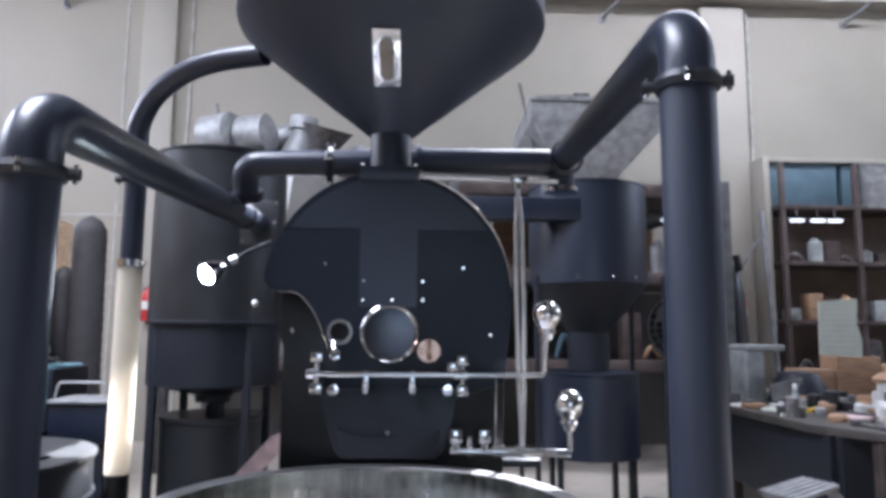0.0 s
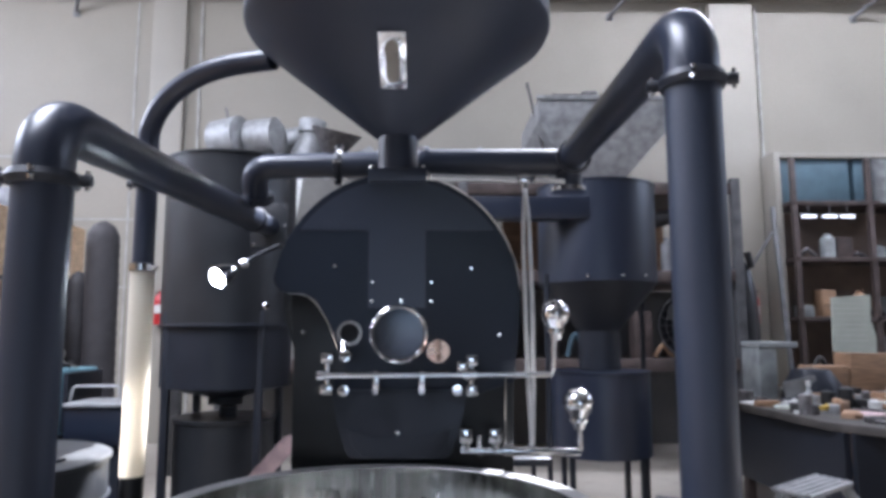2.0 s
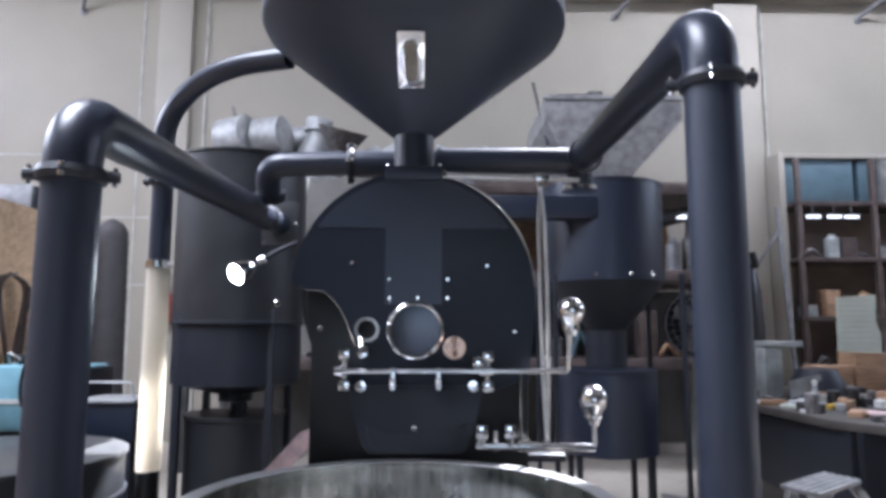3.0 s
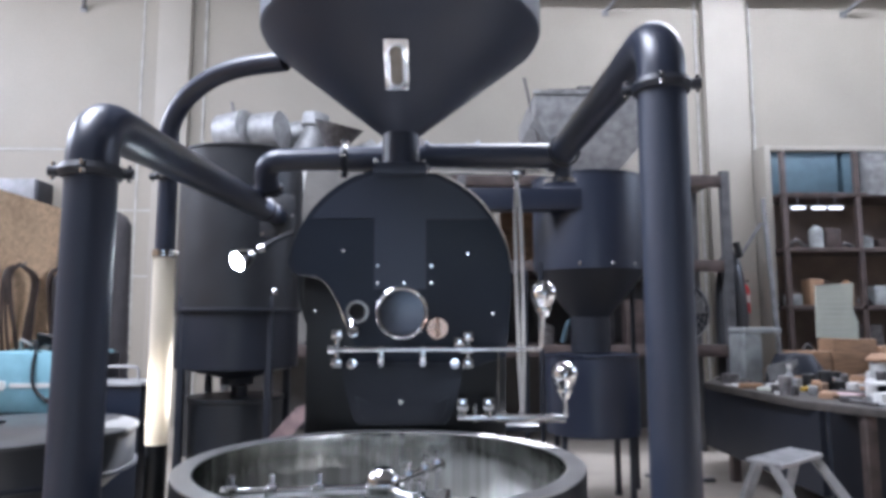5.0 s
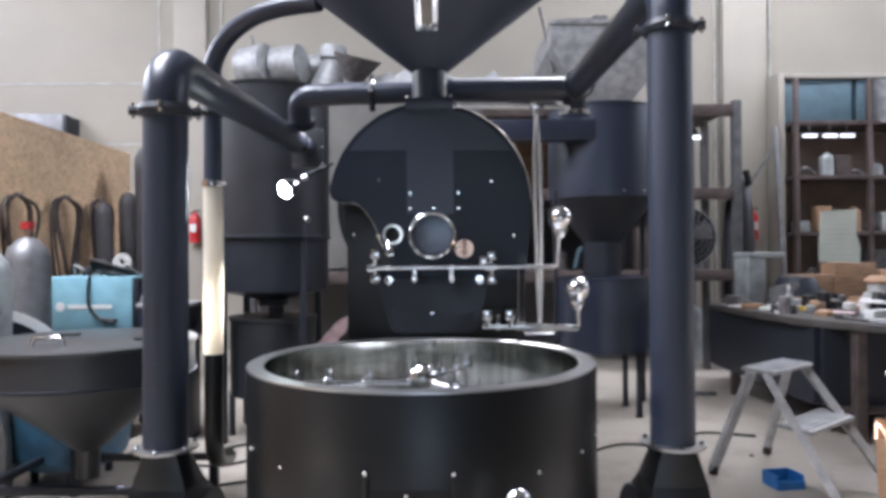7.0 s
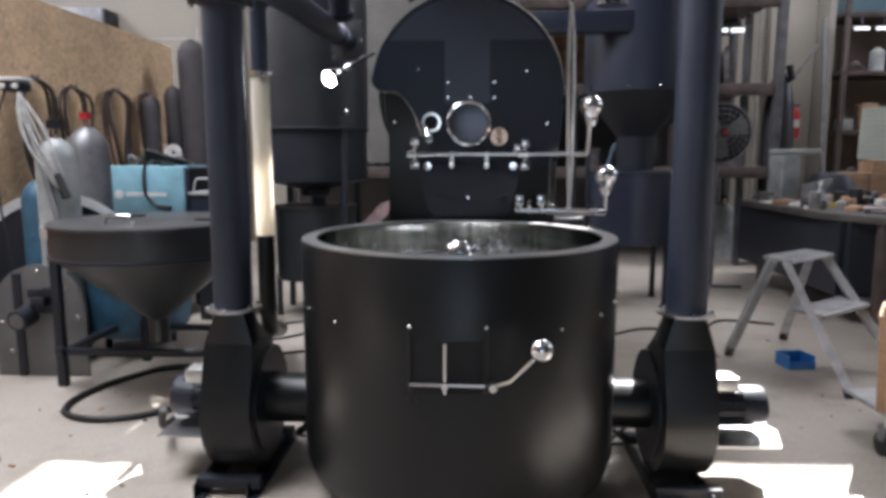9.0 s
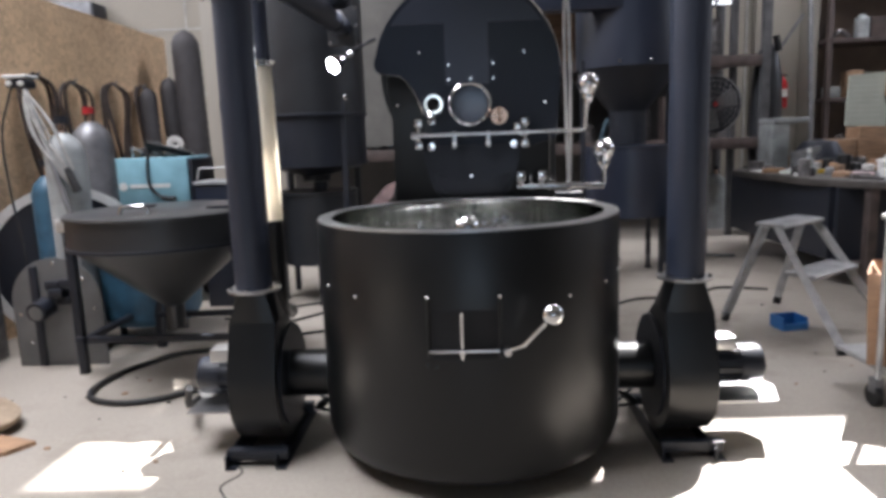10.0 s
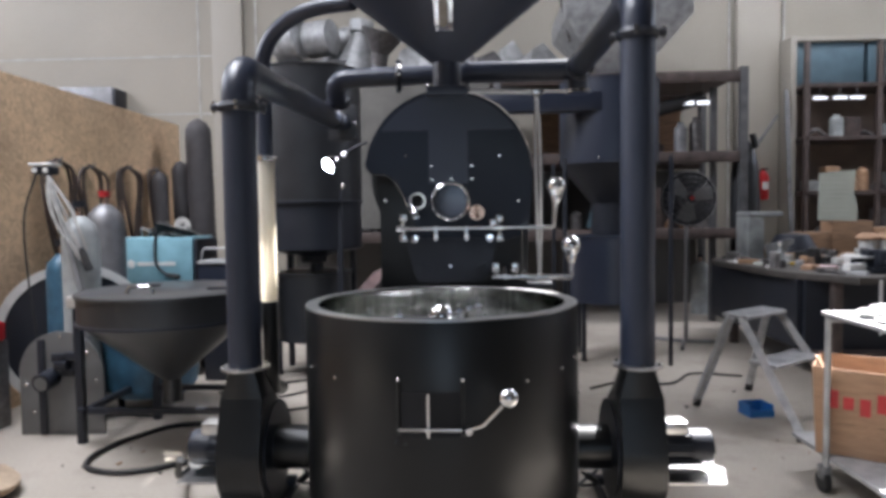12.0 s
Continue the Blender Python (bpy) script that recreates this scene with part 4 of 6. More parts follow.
# blue vessel behind the funnel
bv = thing("blue_vessel", (-2.0, 3.75, 0), "blue painted round vessel behind the funnel", "vessel")
part("vessel", lathe([(0, 0.14), (0.28, 0.14), (0.33, 0.2), (0.40, 0.72), (0.37, 0.8), (0, 0.83)], (-2.27, 3.9, 0), seg=40), CYLBLUE, bv)
for a in (60, 180, 300):
    part("foot", tube([(-2.27 + 0.25 * math.cos(radians(a)), 3.9 + 0.25 * math.sin(radians(a)), 0), (-2.27 + 0.25 * math.cos(radians(a)), 3.9 + 0.25 * math.sin(radians(a)), 0.16)], 0.025, 10), BLACK_FLAT, bv)

# rounded grey end plate standing against the hopper leg
ep = thing("end_plate", (-2.60, 3.28, 0), "grey round-topped machine plate standing on the floor", "plate")
out = [(-2.89, 0.0), (-2.30, 0.0)] + arcpts(-2.595, 0.42, 0.295, 0, 180, 24)
part("plate", prism(out, "y", 3.27, 3.285, bevel=0.003), GREYPAINT, ep)
part("rib", box(-2.75, -2.70, 3.255, 3.271, 0.0, 0.66, 0.003), BLACK_FLAT, ep)
part("axle", tube([(-2.66, 3.27, 0.40), (-2.67, 3.16, 0.38)], 0.065, 24), BLACK_FLAT, ep)
part("axle_face", tube([(-2.67, 3.162, 0.38), (-2.671, 3.155, 0.379)], 0.048, 24), GREYPAINT, ep)
for k, (dx, dz) in enumerate(((0.09, 0.10), (0.16, 0.16), (0.06, 0.15), (0.12, 0.05), (0.18, 0.09))):
    part("guard", box(-2.65 + dx - 0.05, -2.65 + dx + 0.04, 3.2 + 0.012 * k, 3.262, 0.36 + dz, 0.42 + dz, 0.012), BLACK_FLAT, ep)
for x, z in ((-2.84, 0.35), (-2.35, 0.38), (-2.59, 0.68), (-2.79, 0.16), (-2.49, 0.12), (-2.41, 0.57)):
    part("bolt", bolt((x, 3.27, z), (0, -1, 0), 0.010, 0.008), CHROME, ep)

# big dark wheel behind the plate
wh = thing("guard_wheel", (-2.85, 3.9, 0), "large dark sheet guard with a pale rim by the partition", "guard")
part("disc", lathe([(0, 0.0), (0.55, 0.0), (0.55, 0.03), (0, 0.03)], (-2.85, 3.90, 0.57), (0.35, -1, 0.0), 56), BLACK_FLAT, wh)
part("rim", lathe([(0.50, 0.031), (0.565, 0.031), (0.565, 0.04), (0.50, 0.04)], (-2.85, 3.90, 0.57), (0.35, -1, 0.0), 56, ring=True), WHITE, wh, "pale bare metal rim")

# ---- gas cylinders, cable post, welding set ----


def gas_cylinder(x, y, r, h, material, cap, label):
    t = thing("gas_cylinder", (x, y, 0), label, "gas cylinder", "gas cylinders")
    part("body", lathe([(0, 0.0), (r, 0.0), (r, h - r * 1.1), (r * 0.86, h - r * 0.55), (r * 0.5, h - r * 0.15), (r * 0.3, h), (0, h)], (x, y, 0), seg=32), material, t)
    part("valve", tube([(x, y, h), (x, y, h + 0.07)], 0.02, 12), BRASS, t)
    part("valve_wheel", lathe([(0, 0.0), (0.045, 0.0), (0.045, 0.05), (0, 0.05)], (x, y, h + 0.06), seg=16), cap, t)
    return t


gas_cylinder(-2.84, 4.35, 0.15, 1.60, RACKGREY, RED, "worn grey gas cylinder with red valve wheel")
gas_cylinder(-2.83, 3.72, 0.115, 1.22, CYLBLUE, BLACK_FLAT, "worn blue gas cylinder beside the partition")
gas_cylinder(-2.60, 3.57, 0.125, 1.50, CYLGREY, BLACK_FLAT, "pale grey gas cylinder behind the cable post")
gas_cylinder(3.53, 8.6, 0.14, 0.75, CYLGREY, BLACK_FLAT, "small grey gas bottle under the rack")

post = thing("cable_post", (-2.66, 3.5, 0), "leaning metal post with a hand controller and cables", "post")
part("post", tube([(-2.42, 3.32, 0.0), (-2.46, 3.34, 0.93), (-2.83, 3.6, 1.80)], 0.02, 16), RACKGREY, post)
part("controller_cover", box(-2.94, -2.77, 3.53, 3.67, 1.862, 1.885, 0.01), WHITE, post, "white plastic cover")
part("controller", box(-2.93, -2.78, 3.54, 3.66, 1.80, 1.86, 0.02), BLACK_FLAT, post, "small dark controller with round buttons")
for x in (-2.895, -2.815):
    part("button", lathe([(0, 0.02), (0.018, 0.016), (0.02, 0)], (x, 3.545, 1.83), (0, -1, 0), 14), WHITE, post)
rng = random.Random(4)
for k in range(9):
    a, b = rng.uniform(-0.055, 0.055), rng.uniform(-0.07, 0.07)
    pts = [(-2.80, 3.54, 1.79), (-2.74 + a, 3.50, 1.66 + b * 0.5), (-2.66 + a * 1.5, 3.47, 1.50 + b), (-2.56 + a, 3.44, 1.33 + b), (-2.50 + b * 0.5, 3.44, 1.22 + a)]
    part("cable", tube(curve_through(pts, 5), 0.006, 6), CABLE, post)
part("plug", tube([(-2.52, 3.44, 1.27), (-2.46, 3.43, 1.12)], [0.02, 0.028], 10), RUBBER, post)
part("long_cable", tube(curve_through([(-2.90, 3.56, 1.8), (-2.96, 3.5, 1.5), (-2.92, 3.45, 1.1), (-2.86, 3.42, 0.7), (-2.84, 3.40, 0.3), (-2.86, 3.38, 0.02)], 6), 0.007, 8), RUBBER, post)

ws = thing("welding_machine", (-2.67, 5.05, 0), "sky-blue welding machine on a dark trolley", "welding machine")
part("case", box(-3.03, -2.31, 4.83, 5.35, 0.86, 1.30, 0.02), BLUE, ws)
part("front", box(-2.305, -2.27, 4.84, 5.34, 0.88, 1.28, 0.008), BLACK_FLAT, ws, "black side panel")
part("badge", lathe([(0, 0.004), (0.035, 0.004), (0.037, 0)], (-2.88, 4.83, 1.06), (0, -1, 0), 24), WHITE, ws, "round white emblem")
part("badge_bar", box(-2.82, -2.47, 4.825, 4.83, 1.045, 1.078), WHITE, ws, "pale bar of lettering")
part("trolley", box(-3.0, -2.34, 4.87, 5.32, 0.18, 0.855, 0.01), BLACK_FLAT, ws)
for x in (-2.95, -2.40):
    for y in (4.88, 5.3):
        part("wheel", tube([(x - 0.03, y, 0.09), (x + 0.03, y, 0.09)], 0.09, 20), RUBBER, ws)


def tools_on_top():
    t = thing("torch_bundle", (-2.55, 5.0, 1.302), "black welding torch and cables lying on the blue machine", "torch")
    for k in range(6):
        pts = [(-2.75 + 0.02 * k, 4.95, 1.32 + 0.01 * k), (-2.62, 4.88 - 0.01 * k, 1.37 + 0.012 * k), (-2.5 + 0.03 * k, 4.92, 1.36 - 0.005 * k), (-2.38, 4.98 + 0.02 * k, 1.315 + 0.006 * k)]
        part("cable", tube(curve_through(pts, 5), 0.014, 8), RUBBER, t)
    part("grip", tube([(-2.70, 4.9, 1.34), (-2.60, 4.9, 1.40), (-2.55, 4.9, 1.42)], [0.025, 0.03, 0.018], 12), RUBBER, t)
    part("reel", lathe([(0.02, 0.0), (0.07, 0.0), (0.07, 0.06), (0.02, 0.06)], (-2.47, 5.02, 1.40), (0.3, -1, 0.3), 20), CABLE, t)
    for k in range(7):
        a = 0.5 * k
        part("loose_cable", tube(curve_through([(-2.85 + 0.07 * k, 5.0, 1.31), (-2.8 + 0.07 * k, 4.9 + 0.03 * math.sin(a), 1.36 + 0.03 * math.cos(a * 2)), (-2.7 + 0.06 * k, 4.93, 1.33 + 0.03 * math.sin(a * 3)), (-2.62 + 0.05 * k, 5.05, 1.312)], 5), 0.009, 6), RUBBER if k % 2 else CABLE, t)
    part("hanging_cable", tube(curve_through([(-2.64, 4.84, 1.36), (-2.65, 4.81, 1.2), (-2.63, 4.80, 1.05), (-2.52, 4.79, 0.95)], 6), 0.012, 8), RUBBER, t)
    part("torch_head", tube([(-2.54, 4.80, 0.96), (-2.42, 4.78, 0.945)], [0.02, 0.026], 10), RUBBER, t)


tools_on_top()
tb = thing("tool_box", (-2.0, 4.9, 0), "dark toolbox with pale tray and wire handle on a stand", "toolbox")
part("stand", box(-2.2, -1.85, 4.75, 5.05, 0.0, 0.8, 0.01), BLACK_FLAT, tb)
part("case", box(-2.22, -1.83, 4.72, 5.06, 0.805, 1.06, 0.01), NAVY, tb)
part("tray", box(-2.23, -1.82, 4.70, 5.08, 1.062, 1.09, 0.01), GALV, tb)
part("handle", tube(bend((-2.2, 4.75, 1.10), (-2.18, 4.75, 1.2), (-2.03, 4.75, 1.2), 0.03, 5) + bend((-2.02, 4.75, 1.2), (-1.87, 4.75, 1.2), (-1.86, 4.75, 1.1), 0.03, 5), 0.009, 8), ALU, tb)

# hoses on the partition
rng = random.Random(11)
for k, (y, z) in enumerate(((4.5, 1.98), (5.0, 1.96), (5.7, 2.0), (6.3, 2.02))):
    t = thing("hose_coil", (-3.36, y, z), "brown rubber hose hanging on the strand board", "hose", "hanging hoses")
    part("hook", tube([(-3.398, y, z), (-3.30, y, z), (-3.28, y, z + 0.03)], 0.01, 8), RACKGREY, t)
    for j in range(4):
        w, h = rng.uniform(0.10, 0.22), rng.uniform(0.75, 1.15)
        pts = [(-3.33, y, z + 0.02), (-3.32 + 0.02 * j, y + w, z - 0.12), (-3.31, y + w * 0.8, z - h * 0.7), (-3.30, y + 0.02, z - h), (-3.31 + 0.015 * j, y - w * 0.8, z - h * 0.7), (-3.33, y - w, z - 0.12), (-3.33, y, z + 0.02)]
        part("loop", tube(curve_through(pts, 5), 0.014, 8), HOSE, t)


def leaning_duct(x, y, h, r, label):
    t = thing("duct_hose", (x, y, 0), label, "duct hose", "leaning duct hoses")
    pts, rs = [], []
    n = 56
    for k in range(n + 1):
        f = k / n
        pts.append((x - 0.10 * f, y + 0.12 * f, 0.0 + h * f))
        rs.append(r * (1.0 if k % 2 else 0.95) * (1.0 if f < 0.93 else math.sqrt(max(0.03, 1 - ((f - 0.93) / 0.07) ** 2))))
    part("hose", tube(pts, rs, 18), DUCT, t)
    part("cuff", lathe([(r * 1.01, 0.0), (r * 1.06, 0.0), (r * 1.06, 0.12), (r * 1.01, 0.12)], (x, y, 0), seg=20, ring=True), RUBBER, t)


leaning_duct(-2.83, 6.45, 2.62, 0.15, "tall dusty dark flexible duct leaning on the partition")
leaning_duct(-3.12, 6.6, 2.15, 0.10, "dusty dark flexible duct, shorter, beside the partition")
leaning_duct(-3.14, 6.1, 2.0, 0.09, "thin dusty flexible duct beside the partition")


def extinguisher(x, y, z, label):
    t = thing("fire_extinguisher", (x, y, z), label, "extinguisher", "fire extinguishers")
    part("body", lathe([(0, 0.0), (0.075, 0.0), (0.085, 0.02), (0.085, 0.36), (0.06, 0.42), (0.03, 0.44), (0.03, 0.47), (0, 0.47)], (x, y, z), seg=28), RED, t)
    part("label_plate", box(x - 0.05, x + 0.05, y - 0.089, y - 0.083, z + 0.16, z + 0.28), WHITE, t)
    part("lever", box(x - 0.02, x + 0.08, y - 0.015, y + 0.015, z + 0.475, z + 0.50, 0.004), BLACK_FLAT, t)
    part("nozzle_hose", tube(curve_through([(x - 0.03, y, z + 0.46), (x - 0.12, y, z + 0.42), (x - 0.125, y, z + 0.25), (x - 0.10, y, z + 0.1)], 6), 0.011, 8), RUBBER, t)
    return t


e = extinguisher(4.90, 9.76, 1.64, "red fire extinguisher hung on the white pillar")
part("wall_bracket", box(4.86, 4.94, 9.845, 9.86, 1.73, 2.03), RACKGREY, e)
e = extinguisher(-3.62, 9.76, 1.66, "red fire extinguisher hung on the white pillar")
part("wall_bracket", box(-3.66, -3.58, 9.845, 9.86, 1.75, 2.05), RACKGREY, e)
rc = thing("red_crate", (-3.2, 3.4, 0), "red plastic crate with cables by the partition", "crate")
part("stool", box(-3.30, -3.12, 3.32, 3.5, 0.0, 0.62, 0.01), CLUTTER, rc)
part("crate", box(-3.25, -3.10, 3.28, 3.46, 0.622, 0.76, 0.02), RED, rc)
for k in range(4):
    part("wire", tube(curve_through([(-3.1, 3.25, 0.74), (-3.02, 3.2 - 0.02 * k, 0.6 - 0.05 * k), (-3.05, 3.22, 0.45), (-3.18, 3.24, 0.52)], 5), 0.006, 6), RED, rc)
wb = thing("wall_unit", (-5.3, 9.7, 3.2), "grey box unit mounted on the back wall", "unit")
part("case", box(-6.7, -5.55, 9.6, 9.99, 3.1, 3.62, 0.02), RACKGREY, wb)
part("side", box(-5.545, -5.5, 9.6, 9.99, 3.12, 3.6, 0.01), BLACK_FLAT, wb)

# ---- step stool ----
stool = thing("step_stool", (2.33, 3.72, 0), "worn aluminium folding step stool standing open", "step stool")
f, s = Vector((0.40, -0.917, 0)), Vector((0.79, 0.613, 0))
o = Vector((2.32, 3.88, 0))


def slab(c, half_s, half_f, z0, z1):
    c = Vector(c)
    return prism([tuple((c + s * (a * half_s) + f * (b * half_f)).xy) for a, b in ((-1, -1), (1, -1), (1, 1), (-1, 1))], "z", z0, z1, bevel=0.006)


part("platform", slab(o, 0.27, 0.12, 0.70, 0.725), ALU, stool)
for k in range(5):
    part("tread_rib", slab(o + f * (-0.09 + 0.045 * k), 0.26, 0.006, 0.725, 0.729), ALU, stool)
so = o + f * 0.27
part("step", slab(so, 0.30, 0.12, 0.405, 0.43), ALU, stool)
for k in range(5):
    part("tread_rib", slab(so + f * (-0.085 + 0.042 * k), 0.285, 0.006, 0.43, 0.434), ALU, stool)
for sg_ in (-1, 1):
    t0 = o + s * (0.255 * sg_) + f * 0.06 + Vector((0, 0, 0.70))
    t1 = o + s * (0.34 * sg_) + f * 0.62 + Vector((0, 0, 0.03))
    for name, a, b in (("front_leg", t0, t1), ("rear_leg", o + s * (0.255 * sg_) - f * 0.05 + Vector((0, 0, 0.70)), o + s * (0.36 * sg_) - f * 0.30 + Vector((0, 0, 0.03)))):
        lg = part(name, tube([a, b], 0.034, 4), ALU, stool)
        part("foot", tube([b + (b - a).normalized() * -0.03, Vector((b.x, b.y, 0))], 0.03, 8), RUBBER, lg)
    part("hinge", lathe([(0, 0.02), (0.02, 0.018), (0.022, 0)], o + s * (0.275 * sg_) + f * 0.25 + Vector((0, 0, 0.47)), s * sg_, 12), BLACK_FLAT, stool)

tray = thing("parts_tray", (2.25, 3.75, 0), "blue plastic parts tray on the floor by the stool", "tray")
M2 = Matrix.Translation((2.26, 3.70, 0)) @ Matrix.Rotation(0.15, 4, "Z")
bm = box(-0.085, 0.085, -0.07, 0.07, 0.0, 0.008)
for x0, x1, y0, y1 in ((-0.09, -0.08, -0.07, 0.07), (0.08, 0.09, -0.07, 0.07), (-0.09, 0.09, 0.07, 0.08), (-0.09, 0.09, -0.08, -0.07)):
    box(x0, x1, y0, y1, 0.0, 0.085 if y0 != -0.08 else 0.05, bm=bm)
bmesh.ops.transform(bm, matrix=M2, verts=bm.verts)
part("tray_body", bm, TRAYBLUE, tray)

# ---- cart with carton ----
cart = thing("trolley", (2.45, 2.05, 0), "grey wheeled workshop trolley loaded with a carton", "trolley")
for x, y in ((2.04, 2.33), (2.04, 1.75), (2.92, 2.33), (2.92, 1.75)):
    part("upright", tube([(x, y, 0.14), (x, y, 0.925)], 0.015, 12), ALU, cart)
    w = part("wheel", tube([(x - 0.016, y + 0.02, 0.055), (x + 0.016, y + 0.02, 0.055)], 0.055, 20), RUBBER, cart)
    part("fork", box(x - 0.024, x + 0.024, y - 0.012, y + 0.04, 0.07, 0.145, 0.004), RACKGREY, w)
part("top_shelf", box(2.02, 2.95, 1.72, 2.37, 0.925, 0.948, 0.006), ALU, cart)
for y in (1.735, 2.345):
    part("top_rail", tube([(2.04, y, 0.90), (2.92, y, 0.90)], 0.010, 10), ALU, cart)
part("low_shelf", box(2.06, 2.95, 1.72, 2.74, 0.165, 0.19, 0.005), ALU, cart)
pack = thing("crumpled_wrap", (2.4, 2.05, 0.949), "crumpled white plastic wrap on the trolley", "wrap")
bm = bmesh.new()
bmesh.ops.create_icosphere(bm, subdivisions=5, radius=1.0)
for v in bm.verts:
    d = 1 + 0.35 * noise.noise(v.co * 2.3) + 0.22 * noise.noise(v.co * 6) + 0.1 * noise.noise(v.co * 14)
    v.co = Vector((2.42 + v.co.x * d * 0.32, 2.06 + v.co.y * d * 0.24, max(0.949, 0.97 + v.co.z * d * 0.035)))
part("wrap", bm, WHITE, pack)
part("red_tie", tube(curve_through([(2.2, 1.86, 0.985), (2.27, 1.83, 1.005), (2.33, 1.86, 0.99), (2.4, 1.83, 0.98)], 5), 0.008, 8), RED, pack, "thin red tie")
carton = thing("carton", (2.3, 2.4, 0.191), "open brown cardboard carton with red lettering bars", "carton")
TURNED = Matrix.Translation((2.0, 2.405, 0.191)) @ Matrix.Rotation(-0.58, 4, "Z")


def carton_part(name, bm, mtl, label=""):
    bmesh.ops.transform(bm, matrix=TURNED, verts=bm.verts)
    return part(name, bm, mtl, carton, label)


bw, bd_, bh = 0.58, 0.36, 0.46
carton_part("base", box(0.02, bw - 0.02, 0.02, bd_ - 0.02, 0, 0.008), CARD)


def leaning_side(x0, x1, y0, y1):
    """Carton wall that leans outwards a little towards the top."""
    bm = box(x0, x1, y0, y1, 0.0, bh, 0.0015)
    for v in bm.verts:
        if v.co.z < bh / 2:
            v.co.x += (bw / 2 - v.co.x) * 0.07
            v.co.y += (bd_ / 2 - v.co.y) * 0.07
        else:
            v.co.z += 0.012 * math.sin(v.co.x * 9 + v.co.y * 5)
    return bm


for x0, x1, y0, y1 in ((0, 0.006, 0.006, bd_ - 0.006), (bw - 0.006, bw, 0.006, bd_ - 0.006), (0, bw, 0, 0.006), (0, bw, bd_ - 0.006, bd_)):
    carton_part("side", leaning_side(x0, x1, y0, y1), CARD)


def front_bar(x0, x1, z0, z1, lift=0.003):
    """Flat mark that follows the leaning front of the carton."""
    bm = box(x0, x1, -lift, -0.0005, z0, z1)
    for v in bm.verts:
        v.co.y += bd_ / 2 * 0.07 * (1 - v.co.z / bh)
    return bm


for k, (w, h0, h1) in enumerate(((0.052, 0.25, 0.345), (0.046, 0.25, 0.315), (0.046, 0.225, 0.315), (0.048, 0.25, 0.345), (0.018, 0.25, 0.34))):
    carton_part("lettering_bar", front_bar(0.07 + 0.074 * k, 0.07 + 0.074 * k + w, h0, h1), RED, "faded red bar of lettering")
for k in range(3):
    carton_part("small_print", front_bar(0.12, 0.42 - 0.04 * k, 0.17 - 0.028 * k, 0.178 - 0.028 * k, 0.002), WOOD)
carton_part("flap", prism([(0.05, bh - 0.01), (0.02, bh + 0.045), (0.012, bh + 0.045), (0.03, bh - 0.01)], "y", 0.02, 0.10), CARD)
sheets = thing("paper_pile", (2.35, 1.88, 0.19), "loose white sheets on the trolley's lower shelf", "paper")
for k in range(4):
    part("sheet", box(2.12 + 0.03 * k, 2.6, 1.76 + 0.015 * k, 1.98, 0.191 + 0.012 * k, 0.199 + 0.012 * k), WHITE, sheets)

# floor hose and sacking by the west side
fhose = thing("floor_hose", (-1.8, 2.8, 0), "black hose lying in a loop on the floor", "hose")
pts = [(-1.28, 2.02, 0.25), (-1.36, 2.25, 0.08), (-1.45, 2.72, 0.025), (-1.66, 2.60, 0.018), (-1.85, 2.55, 0.018), (-2.05, 2.62, 0.018), (-2.13, 2.80, 0.018), (-2.1, 3.05, 0.018), (-2.0, 3.25, 0.018), (-1.88, 3.4, 0.018), (-1.6, 3.5, 0.018)]
pts = [(-1.27, 2.11, 0.26), (-1.36, 2.3, 0.10)] + pts[2:]
part("hose", tube(curve_through(pts, 8), 0.017, 12), RUBBER, fhose)
sack = thing("sacking", (-2.3, 2.1, 0), "beige sacking and board lying on the floor", "sacking")
part("board", prism([(-2.9, 1.75), (-2.1, 1.98), (-2.03, 2.09), (-2.2, 2.15), (-2.9, 2.35)], "z", 0.0, 0.022), WOOD, sack)
bm = bmesh.new()
bmesh.ops.create_icosphere(bm, subdivisions=4, radius=1.0)
for v in bm.verts:
    d = 1 + 0.3 * noise.noise(v.co * 2.0)
    v.co = Vector((-2.62 + v.co.x * d * 0.36, 2.2 + v.co.y * d * 0.3, max(0.024, 0.03 + v.co.z * d * 0.13)))
part("cloth", bm, BEIGE, sack)

# cables and scraps on the floor behind the bin
rng = random.Random(17)
for k, pts in enumerate((((-1.9, 4.3), (-1.4, 4.15), (-1.0, 4.5), (-0.6, 4.35), (-0.2, 4.6)), ((-1.5, 4.6), (-1.15, 4.75), (-0.9, 4.45), (-0.5, 4.8)), ((-1.3, 3.75), (-0.9, 3.9), (-0.5, 3.8), (-0.3, 3.95)), ((1.2, 4.4), (1.5, 4.6), (1.9, 4.55), (2.2, 4.9), (2.6, 4.8)))):
    t = thing("floor_cable", (pts[0][0], pts[0][1], 0), "thin black cable lying on the floor", "cable", "floor cables")
    part("cable", tube(curve_through([(x, y, 0.011) for x, y in pts], 8), 0.010, 8), RUBBER, t)
for k in range(26):
    x, y = (rng.uniform(-2.6, -1.3), rng.uniform(1.6, 3.0)) if k < 16 else (rng.uniform(1.3, 2.6), rng.uniform(2.2, 4.5))
    r = rng.uniform(0.006, 0.014)
    single("floor_scrap", box(-r, r, -r * 0.6, r * 0.6, 0, r * 0.6, turn=Matrix.Translation((x, y, 0.0)) @ Matrix.Rotation(rng.uniform(0, 3), 4, "Z")), RUBBER if k % 3 else WOOD, (x, y, 0), "tiny dark scrap on the concrete floor", "scrap", "floor scraps")
